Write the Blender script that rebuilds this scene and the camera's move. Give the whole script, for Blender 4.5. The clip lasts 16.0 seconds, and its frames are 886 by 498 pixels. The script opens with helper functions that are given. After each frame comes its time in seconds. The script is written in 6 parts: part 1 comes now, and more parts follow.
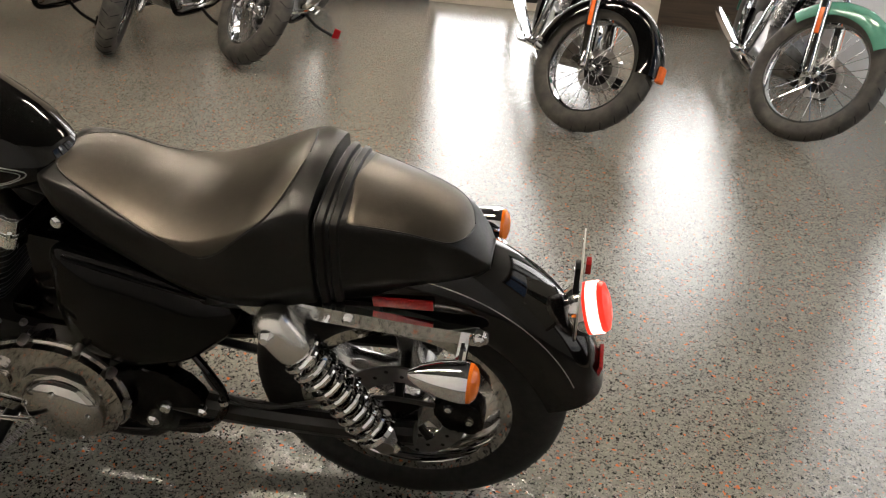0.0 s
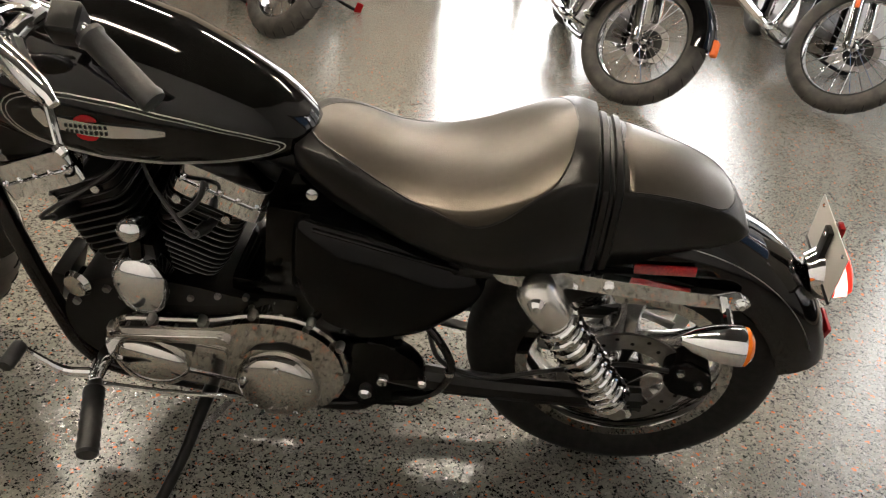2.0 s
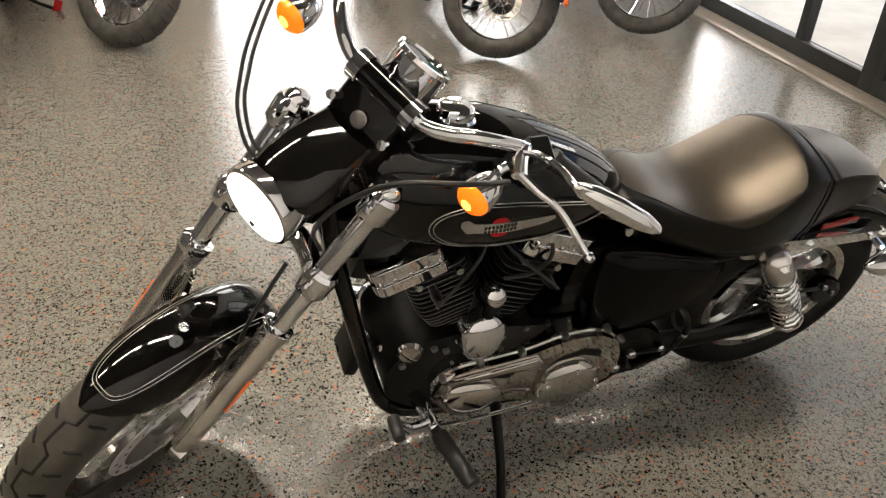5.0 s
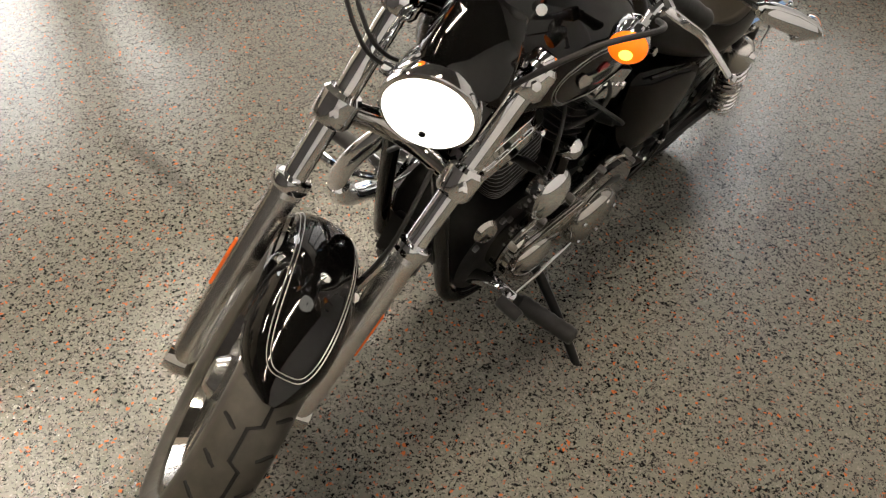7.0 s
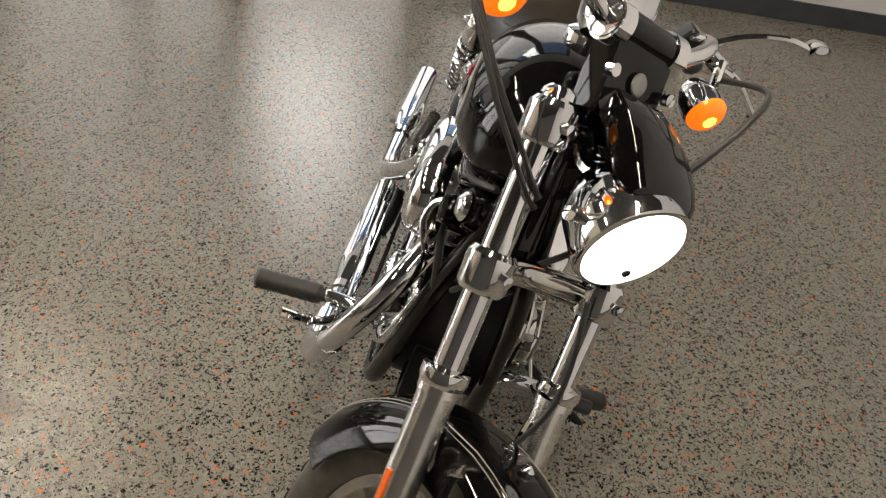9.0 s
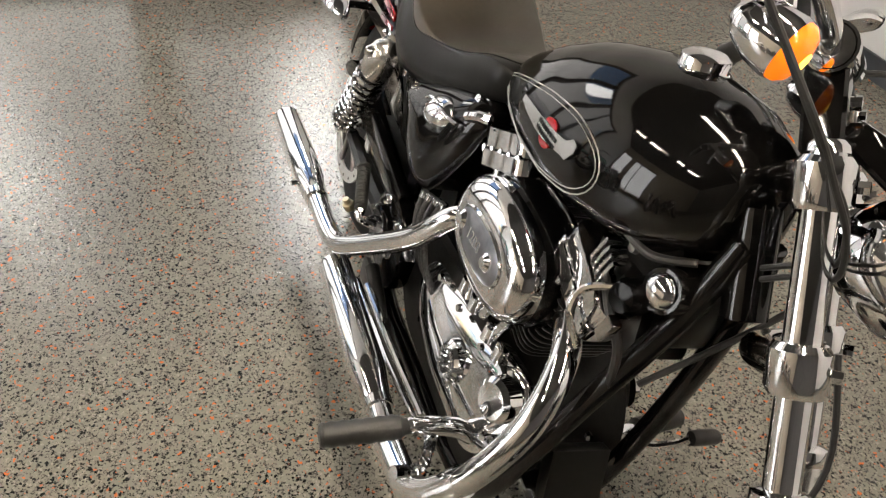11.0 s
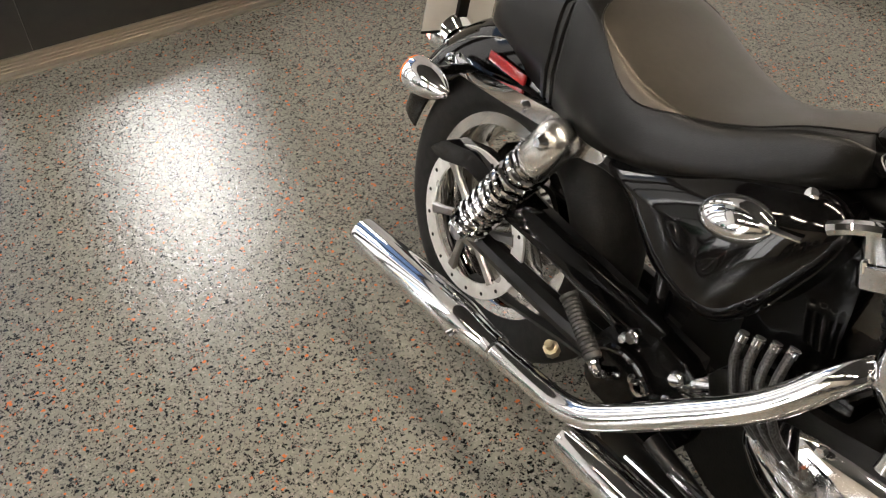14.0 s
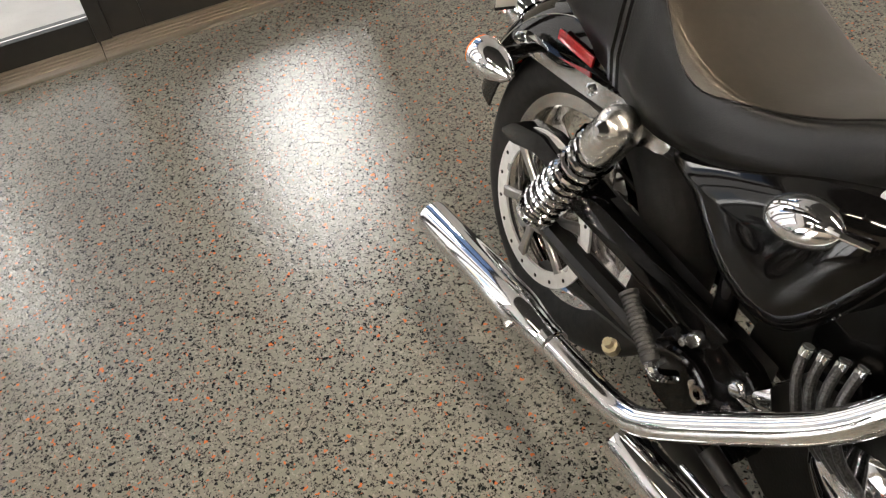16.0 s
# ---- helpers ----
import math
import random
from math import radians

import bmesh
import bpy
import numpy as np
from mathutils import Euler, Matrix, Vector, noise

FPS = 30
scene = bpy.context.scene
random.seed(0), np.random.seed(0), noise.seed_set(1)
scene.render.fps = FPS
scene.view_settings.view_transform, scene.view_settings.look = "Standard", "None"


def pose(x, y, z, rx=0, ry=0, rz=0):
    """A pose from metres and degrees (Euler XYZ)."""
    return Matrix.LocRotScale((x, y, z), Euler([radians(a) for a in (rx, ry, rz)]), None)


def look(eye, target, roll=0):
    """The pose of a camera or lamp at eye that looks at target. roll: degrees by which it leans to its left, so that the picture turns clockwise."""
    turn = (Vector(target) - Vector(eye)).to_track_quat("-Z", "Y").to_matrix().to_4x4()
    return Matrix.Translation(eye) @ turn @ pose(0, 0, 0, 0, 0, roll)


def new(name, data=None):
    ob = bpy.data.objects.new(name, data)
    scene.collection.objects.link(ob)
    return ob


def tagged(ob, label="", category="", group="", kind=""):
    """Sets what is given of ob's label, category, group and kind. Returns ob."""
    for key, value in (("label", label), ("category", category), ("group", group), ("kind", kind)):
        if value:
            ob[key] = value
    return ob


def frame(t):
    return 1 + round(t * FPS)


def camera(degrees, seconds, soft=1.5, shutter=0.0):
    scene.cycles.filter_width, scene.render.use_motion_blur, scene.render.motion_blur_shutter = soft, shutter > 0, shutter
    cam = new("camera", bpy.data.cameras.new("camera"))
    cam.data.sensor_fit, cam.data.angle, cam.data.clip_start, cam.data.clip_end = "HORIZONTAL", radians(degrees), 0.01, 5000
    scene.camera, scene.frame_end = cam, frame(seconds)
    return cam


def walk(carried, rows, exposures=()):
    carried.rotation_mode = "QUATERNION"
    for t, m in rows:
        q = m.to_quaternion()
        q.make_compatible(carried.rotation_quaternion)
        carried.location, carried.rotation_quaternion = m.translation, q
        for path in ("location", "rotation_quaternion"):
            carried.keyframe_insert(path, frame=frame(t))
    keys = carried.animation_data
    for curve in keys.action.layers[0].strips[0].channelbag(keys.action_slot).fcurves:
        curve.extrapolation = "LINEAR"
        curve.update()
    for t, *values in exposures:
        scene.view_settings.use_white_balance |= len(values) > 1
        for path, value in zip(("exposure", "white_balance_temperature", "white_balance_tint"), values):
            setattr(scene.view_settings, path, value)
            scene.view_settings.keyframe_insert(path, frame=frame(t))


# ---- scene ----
cam = camera(56.2, 16.0, soft=1.2, shutter=0.0)
PATH = [
    (0, (-0.301, 1.385, 1.326), (-0.035, -0.373, 0.409), 4.0),
    (0.5, (-0.307, 1.433, 1.332), (-0.116, -0.305, 0.362), 4.6),
    (1, (-0.153, 1.492, 1.311), (-0.045, -0.246, 0.327), 6.0),
    (1.5, (0.031, 1.522, 1.297), (0.068, -0.232, 0.338), 6.6),
    (2, (0.225, 1.478, 1.278), (0.354, -0.275, 0.323), 5.2),
    (2.5, (0.421, 1.46, 1.334), (0.606, -0.283, 0.37), 4.6),
    (3, (0.653, 1.541, 1.412), (0.751, -0.223, 0.475), 3.9),
    (3.2, (0.751, 1.585, 1.455), (0.811, -0.184, 0.524), 3.5),
    (5.3, (1.552, 1.513, 1.58), (0.88, -0.012, 0.474), 3.8),
    (5.5, (1.614, 1.48, 1.571), (0.9, -0.012, 0.446), 3.5),
    (6, (1.732, 1.309, 1.557), (0.913, -0.094, 0.391), 2.0),
    (6.5, (1.863, 1.149, 1.547), (0.874, -0.085, 0.323), 3.0),
    (7, (2.081, 0.999, 1.51), (0.94, 0.016, 0.194), 4.6),
    (7.5, (2.182, 0.842, 1.486), (0.976, 0.066, 0.092), 5.9),
    (8, (2.144, 0.615, 1.481), (0.832, 0.013, 0.097), 6.7),
    (8.5, (2.138, 0.418, 1.486), (0.689, -0.013, 0.177), 7.2),
    (9, (2.182, 0.175, 1.48), (0.613, -0.016, 0.254), 6.9),
    (9.5, (2.141, 0.004, 1.486), (0.532, -0.02, 0.299), 6.0),
    (9.7, (2.086, -0.054, 1.472), (0.473, -0.035, 0.289), 5.8),
    (11.8, (1.639, -0.579, 1.435), (0.293, 0.186, 0.169), 5.3),
    (12, (1.562, -0.587, 1.433), (0.24, 0.214, 0.163), 5.4),
    (12.5, (1.39, -0.613, 1.429), (0.093, 0.237, 0.165), 4.9),
    (13, (1.233, -0.685, 1.393), (-0.055, 0.187, 0.136), 2.4),
    (13.5, (1.074, -0.774, 1.376), (-0.181, 0.126, 0.105), -0.9),
    (14, (1.004, -0.813, 1.372), (-0.283, 0.001, 0.075), -2.4),
    (14.5, (0.998, -0.734, 1.361), (-0.35, -0.075, 0.039), -4.1),
    (15, (1.001, -0.678, 1.372), (-0.376, -0.091, 0.046), -6.5),
    (15.5, (1.008, -0.679, 1.37), (-0.388, -0.15, 0.04), -8.4),
    (16, (1.012, -0.68, 1.372), (-0.378, -0.164, 0.029), -9.0),
]
walk(cam, [(t, look(eye, target, roll)) for t, eye, target, roll in PATH], exposures=((0.0, -0.22), (1.0, -0.22), (2.2, 0.15), (3.0, 0.3), (5.5, -0.04), (6.5, -0.12), (8.0, 0.0), (9.0, -0.28), (9.5, -0.18), (12.0, 0.05), (13.5, 0.02), (16.0, -0.05)))

# ---- light ----
world = bpy.data.worlds.new("sky")
scene.world = world
world.use_nodes = True
wn = world.node_tree.nodes
sky = wn.new("ShaderNodeTexSky")
sky.sky_type, sky.sun_disc = "NISHITA", False
sky.sun_elevation, sky.sun_rotation = radians(38), radians(200)
wn["Background"].inputs[1].default_value = 0.12
world.node_tree.links.new(sky.outputs[0], wn["Background"].inputs[0])




# ---- materials ----
def material(name, color, rough=0.5, metal=0.0, coat=0.0, emit=None, emit_strength=0.0, spec=0.5):
    m = bpy.data.materials.new(name)
    m.use_nodes = True
    b = m.node_tree.nodes["Principled BSDF"]
    b.inputs["Base Color"].default_value = (*color, 1)
    b.inputs["Roughness"].default_value = rough
    b.inputs["Metallic"].default_value = metal
    b.inputs["Coat Weight"].default_value = coat
    b.inputs["Coat Roughness"].default_value = 0.03
    b.inputs["Specular IOR Level"].default_value = spec
    if emit:
        b.inputs["Emission Color"].default_value = (*emit, 1)
        b.inputs["Emission Strength"].default_value = emit_strength
    return m


def textured(m, scale, lo, hi, rough=None, bump=0.0, bump_scale=None, detail=6.0, stretch=(1, 1, 1)):
    """Noise between two colours, a rougher and smoother patchiness and a fine bump."""
    nt = m.node_tree
    b = nt.nodes["Principled BSDF"]
    co, mp = nt.nodes.new("ShaderNodeTexCoord"), nt.nodes.new("ShaderNodeMapping")
    mp.inputs["Scale"].default_value = stretch
    nt.links.new(co.outputs["Object"], mp.inputs[0])
    n = nt.nodes.new("ShaderNodeTexNoise")
    n.inputs["Scale"].default_value, n.inputs["Detail"].default_value = scale, detail
    nt.links.new(mp.outputs[0], n.inputs["Vector"])
    r = nt.nodes.new("ShaderNodeValToRGB")
    r.color_ramp.elements[0].position, r.color_ramp.elements[1].position = 0.3, 0.7
    r.color_ramp.elements[0].color, r.color_ramp.elements[1].color = (*lo, 1), (*hi, 1)
    nt.links.new(n.outputs[0], r.inputs[0])
    nt.links.new(r.outputs[0], b.inputs["Base Color"])
    if rough:
        mr = nt.nodes.new("ShaderNodeMapRange")
        mr.inputs[3].default_value, mr.inputs[4].default_value = rough
        n2 = nt.nodes.new("ShaderNodeTexNoise")
        n2.inputs["Scale"].default_value = scale * 0.23
        nt.links.new(mp.outputs[0], n2.inputs["Vector"])
        nt.links.new(n2.outputs[0], mr.inputs[0])
        nt.links.new(mr.outputs[0], b.inputs["Roughness"])
    if bump:
        n3 = nt.nodes.new("ShaderNodeTexNoise")
        n3.inputs["Scale"].default_value = bump_scale or scale * 3
        nt.links.new(mp.outputs[0], n3.inputs["Vector"])
        bp = nt.nodes.new("ShaderNodeBump")
        bp.inputs["Strength"].default_value, bp.inputs["Distance"].default_value = bump, 0.002
        nt.links.new(n3.outputs[0], bp.inputs["Height"])
        nt.links.new(bp.outputs[0], b.inputs["Normal"])
    return m


BLACK_PAINT = textured(material("black_paint", (0.002, 0.002, 0.002), 0.05, spec=0.38), 3, (0.0015, 0.0015, 0.0018), (0.003, 0.0028, 0.0025), rough=(0.03, 0.08))
BLACK_COVER = textured(material("black_cover_gloss", (0.001, 0.001, 0.001), 0.08, spec=0.14), 4, (0.001, 0.001, 0.001), (0.002, 0.002, 0.002), rough=(0.06, 0.13))
BLACK_SATIN = textured(material("black_satin", (0.006, 0.006, 0.006), 0.3, spec=0.25), 40, (0.002, 0.002, 0.002), (0.005, 0.0048, 0.0045), rough=(0.22, 0.4))
BLACK_CAST = textured(material("black_cast", (0.007, 0.007, 0.007), 0.4, spec=0.22), 90, (0.002, 0.002, 0.002), (0.006, 0.0056, 0.005), rough=(0.35, 0.55), bump=0.25)
CHROME = textured(material("chrome", (0.84, 0.85, 0.87), 0.05, 1.0), 9, (0.80, 0.81, 0.83), (0.88, 0.88, 0.89), rough=(0.03, 0.09))
POLISHED = textured(material("polished_aluminium", (0.6, 0.58, 0.55), 0.1, 1.0), 14, (0.5, 0.485, 0.46), (0.62, 0.6, 0.57), rough=(0.03, 0.09))
SILVER = textured(material("silver_cast", (0.6, 0.6, 0.6), 0.2, 1.0), 25, (0.66, 0.66, 0.66), (0.78, 0.78, 0.77), rough=(0.16, 0.27))
STEEL = textured(material("dark_steel", (0.3, 0.3, 0.3), 0.3, 1.0), 30, (0.22, 0.21, 0.2), (0.36, 0.35, 0.34), rough=(0.2, 0.4))
FIN_EDGE = material("machined_edge", (0.15, 0.15, 0.15), 0.3, 1.0)
RUBBER = textured(material("tyre_rubber", (0.012, 0.012, 0.012), 0.6, spec=0.2), 60, (0.008, 0.008, 0.008), (0.018, 0.017, 0.016), rough=(0.5, 0.75), bump=0.2)
RUBBER_PEG = textured(material("rubber_black", (0.012, 0.012, 0.012), 0.5), 70, (0.009, 0.009, 0.009), (0.018, 0.018, 0.018), rough=(0.35, 0.6), bump=0.2)
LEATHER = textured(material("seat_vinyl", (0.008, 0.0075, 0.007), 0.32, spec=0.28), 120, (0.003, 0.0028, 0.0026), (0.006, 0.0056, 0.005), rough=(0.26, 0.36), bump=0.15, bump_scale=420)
# same vinyl as LEATHER; its warm sheen is put into lighter colour and tint
SEAT_SHEEN = textured(material("seat_vinyl_sheen", (0.014, 0.012, 0.009), 0.40, spec=0.74), 90, (0.010, 0.0086, 0.0066), (0.018, 0.0155, 0.012), rough=(0.30, 0.37), bump=0.12, bump_scale=420)
SEAT_SHEEN.node_tree.nodes["Principled BSDF"].inputs["Coat Weight"].default_value = 0.05
SEAT_SHEEN.node_tree.nodes["Principled BSDF"].inputs["Specular Tint"].default_value = (1.0, 0.88, 0.72, 1)
SEAT_SHEEN.node_tree.nodes["Principled BSDF"].inputs["Coat Roughness"].default_value = 0.42
SLIDER = textured(material("satin_aluminium", (0.78, 0.77, 0.74), 0.2, 1.0), 20, (0.74, 0.73, 0.70), (0.82, 0.81, 0.78), rough=(0.18, 0.3))
DISC_SILVER = textured(material("machined_silver", (0.75, 0.75, 0.74), 0.3, 0.5), 60, (0.72, 0.72, 0.71), (0.84, 0.84, 0.83), rough=(0.24, 0.34))
AMBER_LIT = material("amber_lit", (0.8, 0.2, 0.01), 0.15, coat=0.5, emit=(1.0, 0.17, 0.004), emit_strength=1.1)
BULB_LIT = material("amber_bulb_lit", (0.9, 0.5, 0.1), 0.3, emit=(1.0, 0.5, 0.06), emit_strength=4.0)
TAIL_HOT = material("tail_bulb_lit", (0.9, 0.5, 0.4), 0.3, emit=(1.0, 0.42, 0.36), emit_strength=4.5)
MIRROR = material("mirror_glass", (0.85, 0.86, 0.87), 0.02, 1.0)
AMBER = material("amber_lens", (0.75, 0.16, 0.01), 0.15, coat=0.6)
RED_LENS = textured(material("red_lens", (0.45, 0.01, 0.012), 0.15, coat=0.6), 260, (0.16, 0.004, 0.005), (0.30, 0.01, 0.01))
RED_LIT = material("red_lit", (0.8, 0.02, 0.02), 0.2, emit=(1.0, 0.035, 0.015), emit_strength=1.2)
LAMP_LIT = material("headlamp_lit", (0.9, 0.88, 0.8), 0.2, emit=(1.0, 0.95, 0.84), emit_strength=4.0)
WHITE_PLATE = textured(material("white_plate", (0.5, 0.49, 0.46), 0.35), 8, (0.45, 0.44, 0.41), (0.55, 0.54, 0.51))
RED_ENAMEL = material("red_enamel", (0.32, 0.008, 0.012), 0.2, coat=0.5)
PINSTRIPE = material("silver_pinstripe", (0.42, 0.41, 0.38), 0.3, 0.6)
GREEN_PAINT = textured(material("green_paint", (0.1, 0.3, 0.22), 0.15, coat=0.8), 5, (0.09, 0.28, 0.2), (0.12, 0.33, 0.25))
ORANGE_REFLECTOR = material("orange_reflector", (0.7, 0.13, 0.02), 0.25)
GLASS = material("clear_glass", (1, 1, 1), 0.0)
GLASS.node_tree.nodes["Principled BSDF"].inputs["Transmission Weight"].default_value = 1.0
GLASS.node_tree.nodes["Principled BSDF"].inputs["IOR"].default_value = 1.1
FRAME_BLACK = textured(material("black_aluminium_frame", (0.012, 0.012, 0.012), 0.4), 20, (0.009, 0.009, 0.009), (0.016, 0.015, 0.014), rough=(0.3, 0.5))
THRESHOLD = textured(material("brushed_threshold", (0.5, 0.45, 0.38), 0.35, 0.9), 30, (0.38, 0.34, 0.28), (0.55, 0.5, 0.43), rough=(0.25, 0.5), stretch=(1, 0.05, 1))
DARK_WALL = textured(material("unseen_wall_dark", (0.08, 0.08, 0.085), 0.75), 3, (0.07, 0.07, 0.075), (0.09, 0.09, 0.095))
WALL_PAINT = textured(material("grey_wall_paint", (0.55, 0.56, 0.58), 0.7), 2.5, (0.52, 0.53, 0.55), (0.58, 0.59, 0.61), bump=0.1, bump_scale=180)
BASE_RUBBER = textured(material("dark_baseboard", (0.035, 0.04, 0.05), 0.45), 12, (0.03, 0.035, 0.043), (0.042, 0.047, 0.056), rough=(0.35, 0.55))
CEILING_MAT = textured(material("dark_ceiling_paint", (0.06, 0.059, 0.056), 0.85), 4, (0.05, 0.049, 0.047), (0.07, 0.069, 0.066))
LAMP_WHITE = textured(material("white_lamp_enamel", (0.7, 0.7, 0.68), 0.4), 5, (0.66, 0.66, 0.64), (0.74, 0.74, 0.72))
BRICK_WALL = textured(material("back_wall_paint", (0.5, 0.46, 0.39), 0.7), 6, (0.45, 0.41, 0.35), (0.55, 0.5, 0.43))
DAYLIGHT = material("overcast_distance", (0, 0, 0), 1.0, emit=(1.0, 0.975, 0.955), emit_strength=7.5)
# emission for the added panels beyond the west glass
DAYLIGHT_WEST = material("west_distance_glow", (0, 0, 0), 1.0, emit=(1.0, 0.95, 0.90), emit_strength=1.45)
# two strengths for the added panels whose reflections make the floor glare
GLARE_WEST = material("sky_glare_panel", (0, 0, 0), 1.0, emit=(1.0, 0.97, 0.93), emit_strength=26.0)
GLARE_WEST_DIM = material("sky_glare_panel_dim", (0, 0, 0), 1.0, emit=(1.0, 0.97, 0.93), emit_strength=10.0)
TUBE_LIT = material("lamp_tube_lit", (0.9, 0.9, 0.9), 0.5, emit=(1.0, 0.84, 0.66), emit_strength=110.0)
TUBE_SHORT = material("lamp_tube_short", (0.9, 0.9, 0.9), 0.5, emit=(1.0, 0.87, 0.72), emit_strength=180.0)
TUBE_LONG = material("lamp_tube_long", (0.9, 0.9, 0.9), 0.5, emit=(1.0, 0.85, 0.67), emit_strength=170.0)


def floor_material():
    m = material("flake_epoxy", (0.2, 0.2, 0.18), 0.2)
    nt, b = m.node_tree, m.node_tree.nodes["Principled BSDF"]
    L, N = nt.links.new, nt.nodes.new
    co = N("ShaderNodeTexCoord")

    def cells(scale, seed):
        mp = N("ShaderNodeMapping")
        mp.inputs["Location"].default_value = (seed, seed * 1.7, 0)
        L(co.outputs["Object"], mp.inputs[0])
        wob = N("ShaderNodeTexNoise")
        wob.inputs["Scale"].default_value = scale * 0.9
        L(mp.outputs[0], wob.inputs["Vector"])
        mix = N("ShaderNodeMixRGB")
        mix.blend_type, mix.inputs[0].default_value = "LINEAR_LIGHT", 0.008
        L(mp.outputs[0], mix.inputs[1])
        L(wob.outputs["Color"], mix.inputs[2])
        v = N("ShaderNodeTexVoronoi")
        v.inputs["Scale"].default_value = scale
        L(mix.outputs[0], v.inputs["Vector"])
        sep = N("ShaderNodeSeparateColor")
        L(v.outputs["Color"], sep.inputs[0])
        return sep, v

    def layer(base, color, scale, seed, share, channel=0):
        sep, v = cells(scale, seed)
        lt = N("ShaderNodeMath")
        lt.operation, lt.inputs[1].default_value = "LESS_THAN", share
        L(sep.outputs[channel], lt.inputs[0])
        near = N("ShaderNodeMath")
        near.operation, near.inputs[1].default_value = "LESS_THAN", 0.52
        L(v.outputs["Distance"], near.inputs[0])
        both = N("ShaderNodeMath")
        both.operation = "MULTIPLY"
        L(lt.outputs[0], both.inputs[0])
        L(near.outputs[0], both.inputs[1])
        mix = N("ShaderNodeMixRGB")
        L(both.outputs[0], mix.inputs[0])
        L(base, mix.inputs[1])
        mix.inputs[2].default_value = (*color, 1)
        return mix.outputs[0]

    big = N("ShaderNodeTexNoise")
    big.inputs["Scale"].default_value = 1.3
    L(co.outputs["Object"], big.inputs["Vector"])
    ramp = N("ShaderNodeValToRGB")
    ramp.color_ramp.elements[0].color, ramp.color_ramp.elements[1].color = (0.160, 0.156, 0.134, 1), (0.200, 0.192, 0.166, 1)
    L(big.outputs[0], ramp.inputs[0])
    c = ramp.outputs[0]
    c = layer(c, (0.25, 0.24, 0.21), 180, 3.1, 0.20)
    c = layer(c, (0.085, 0.082, 0.072), 170, 9.4, 0.16)
    c = layer(c, (0.011, 0.013, 0.012), 235, 1.0, 0.15)
    c = layer(c, (0.012, 0.015, 0.014), 170, 5.0, 0.16)
    c = layer(c, (0.012, 0.015, 0.014), 120, 21.0, 0.10)
    c = layer(c, (0.48, 0.13, 0.04), 120, 7.0, 0.022)
    c = layer(c, (0.36, 0.12, 0.06), 180, 13.0, 0.03)
    sc = N("ShaderNodeMapping")
    sc.inputs["Location"].default_value = (-1.14 / 0.045, 0.98 / 0.30, 0)
    sc.inputs["Scale"].default_value = (1 / 0.045, 1 / 0.30, 0)
    L(co.outputs["Object"], sc.inputs[0])
    ln = N("ShaderNodeVectorMath")
    ln.operation = "LENGTH"
    L(sc.outputs[0], ln.inputs[0])
    sm = N("ShaderNodeMapRange")
    sm.inputs[1].default_value, sm.inputs[2].default_value, sm.inputs[3].default_value, sm.inputs[4].default_value = 0.2, 1.0, 0.55, 0.0
    L(ln.outputs["Value"], sm.inputs[0])
    scuff = N("ShaderNodeMixRGB")
    L(sm.outputs[0], scuff.inputs[0])
    L(c, scuff.inputs[1])
    scuff.inputs[2].default_value = (0.04, 0.038, 0.034, 1)
    c = scuff.outputs[0]
    L(c, b.inputs["Base Color"])
    n = N("ShaderNodeTexNoise")
    n.inputs["Scale"].default_value, n.inputs["Detail"].default_value = 55, 2.0
    L(co.outputs["Object"], n.inputs["Vector"])
    bp0 = N("ShaderNodeBump")
    bp0.inputs["Strength"].default_value, bp0.inputs["Distance"].default_value = 1.0, 0.0013
    L(n.outputs[0], bp0.inputs["Height"])
    fine = N("ShaderNodeTexNoise")
    fine.inputs["Scale"].default_value, fine.inputs["Detail"].default_value = 150, 1.0
    L(co.outputs["Object"], fine.inputs["Vector"])
    bp = N("ShaderNodeBump")
    bp.inputs["Strength"].default_value, bp.inputs["Distance"].default_value = 1.0, 0.0008
    L(fine.outputs[0], bp.inputs["Height"])
    L(bp0.outputs[0], bp.inputs["Normal"])
    L(bp.outputs[0], b.inputs["Normal"])
    wear = N("ShaderNodeMapRange")
    wear.inputs[3].default_value, wear.inputs[4].default_value = 0.05, 0.10
    L(big.outputs[0], wear.inputs[0])
    L(wear.outputs[0], b.inputs["Roughness"])
    return m


FLOOR = floor_material()


# ---- mesh helpers ----
def part(name, bm, mat, parent=None, label="", xf=None, flat=False, angle=35):
    if xf is not None:
        bm.transform(xf)
    bmesh.ops.recalc_face_normals(bm, faces=bm.faces)
    me = bpy.data.meshes.new(name)
    bm.to_mesh(me)
    bm.free()
    me.materials.append(mat)
    if not flat:
        me.polygons.foreach_set("use_smooth", [True] * len(me.polygons))
        me.set_sharp_from_angle(angle=radians(angle))
    ob = new(name, me)
    if parent is not None:
        ob.parent = parent
    if label:
        ob["label"] = label
    return ob


def smooth_path(pts, n=6):
    pts = [Vector(p) for p in pts]
    out = []
    for i in range(len(pts) - 1):
        a, b = pts[max(i - 1, 0)], pts[i]
        c, d = pts[i + 1], pts[min(i + 2, len(pts) - 1)]
        for k in range(n):
            t = k / n
            out.append(0.5 * ((2 * b) + (c - a) * t + (2 * a - 5 * b + 4 * c - d) * t * t + (3 * b - a - 3 * c + d) * t ** 3))
    out.append(pts[-1])
    return out


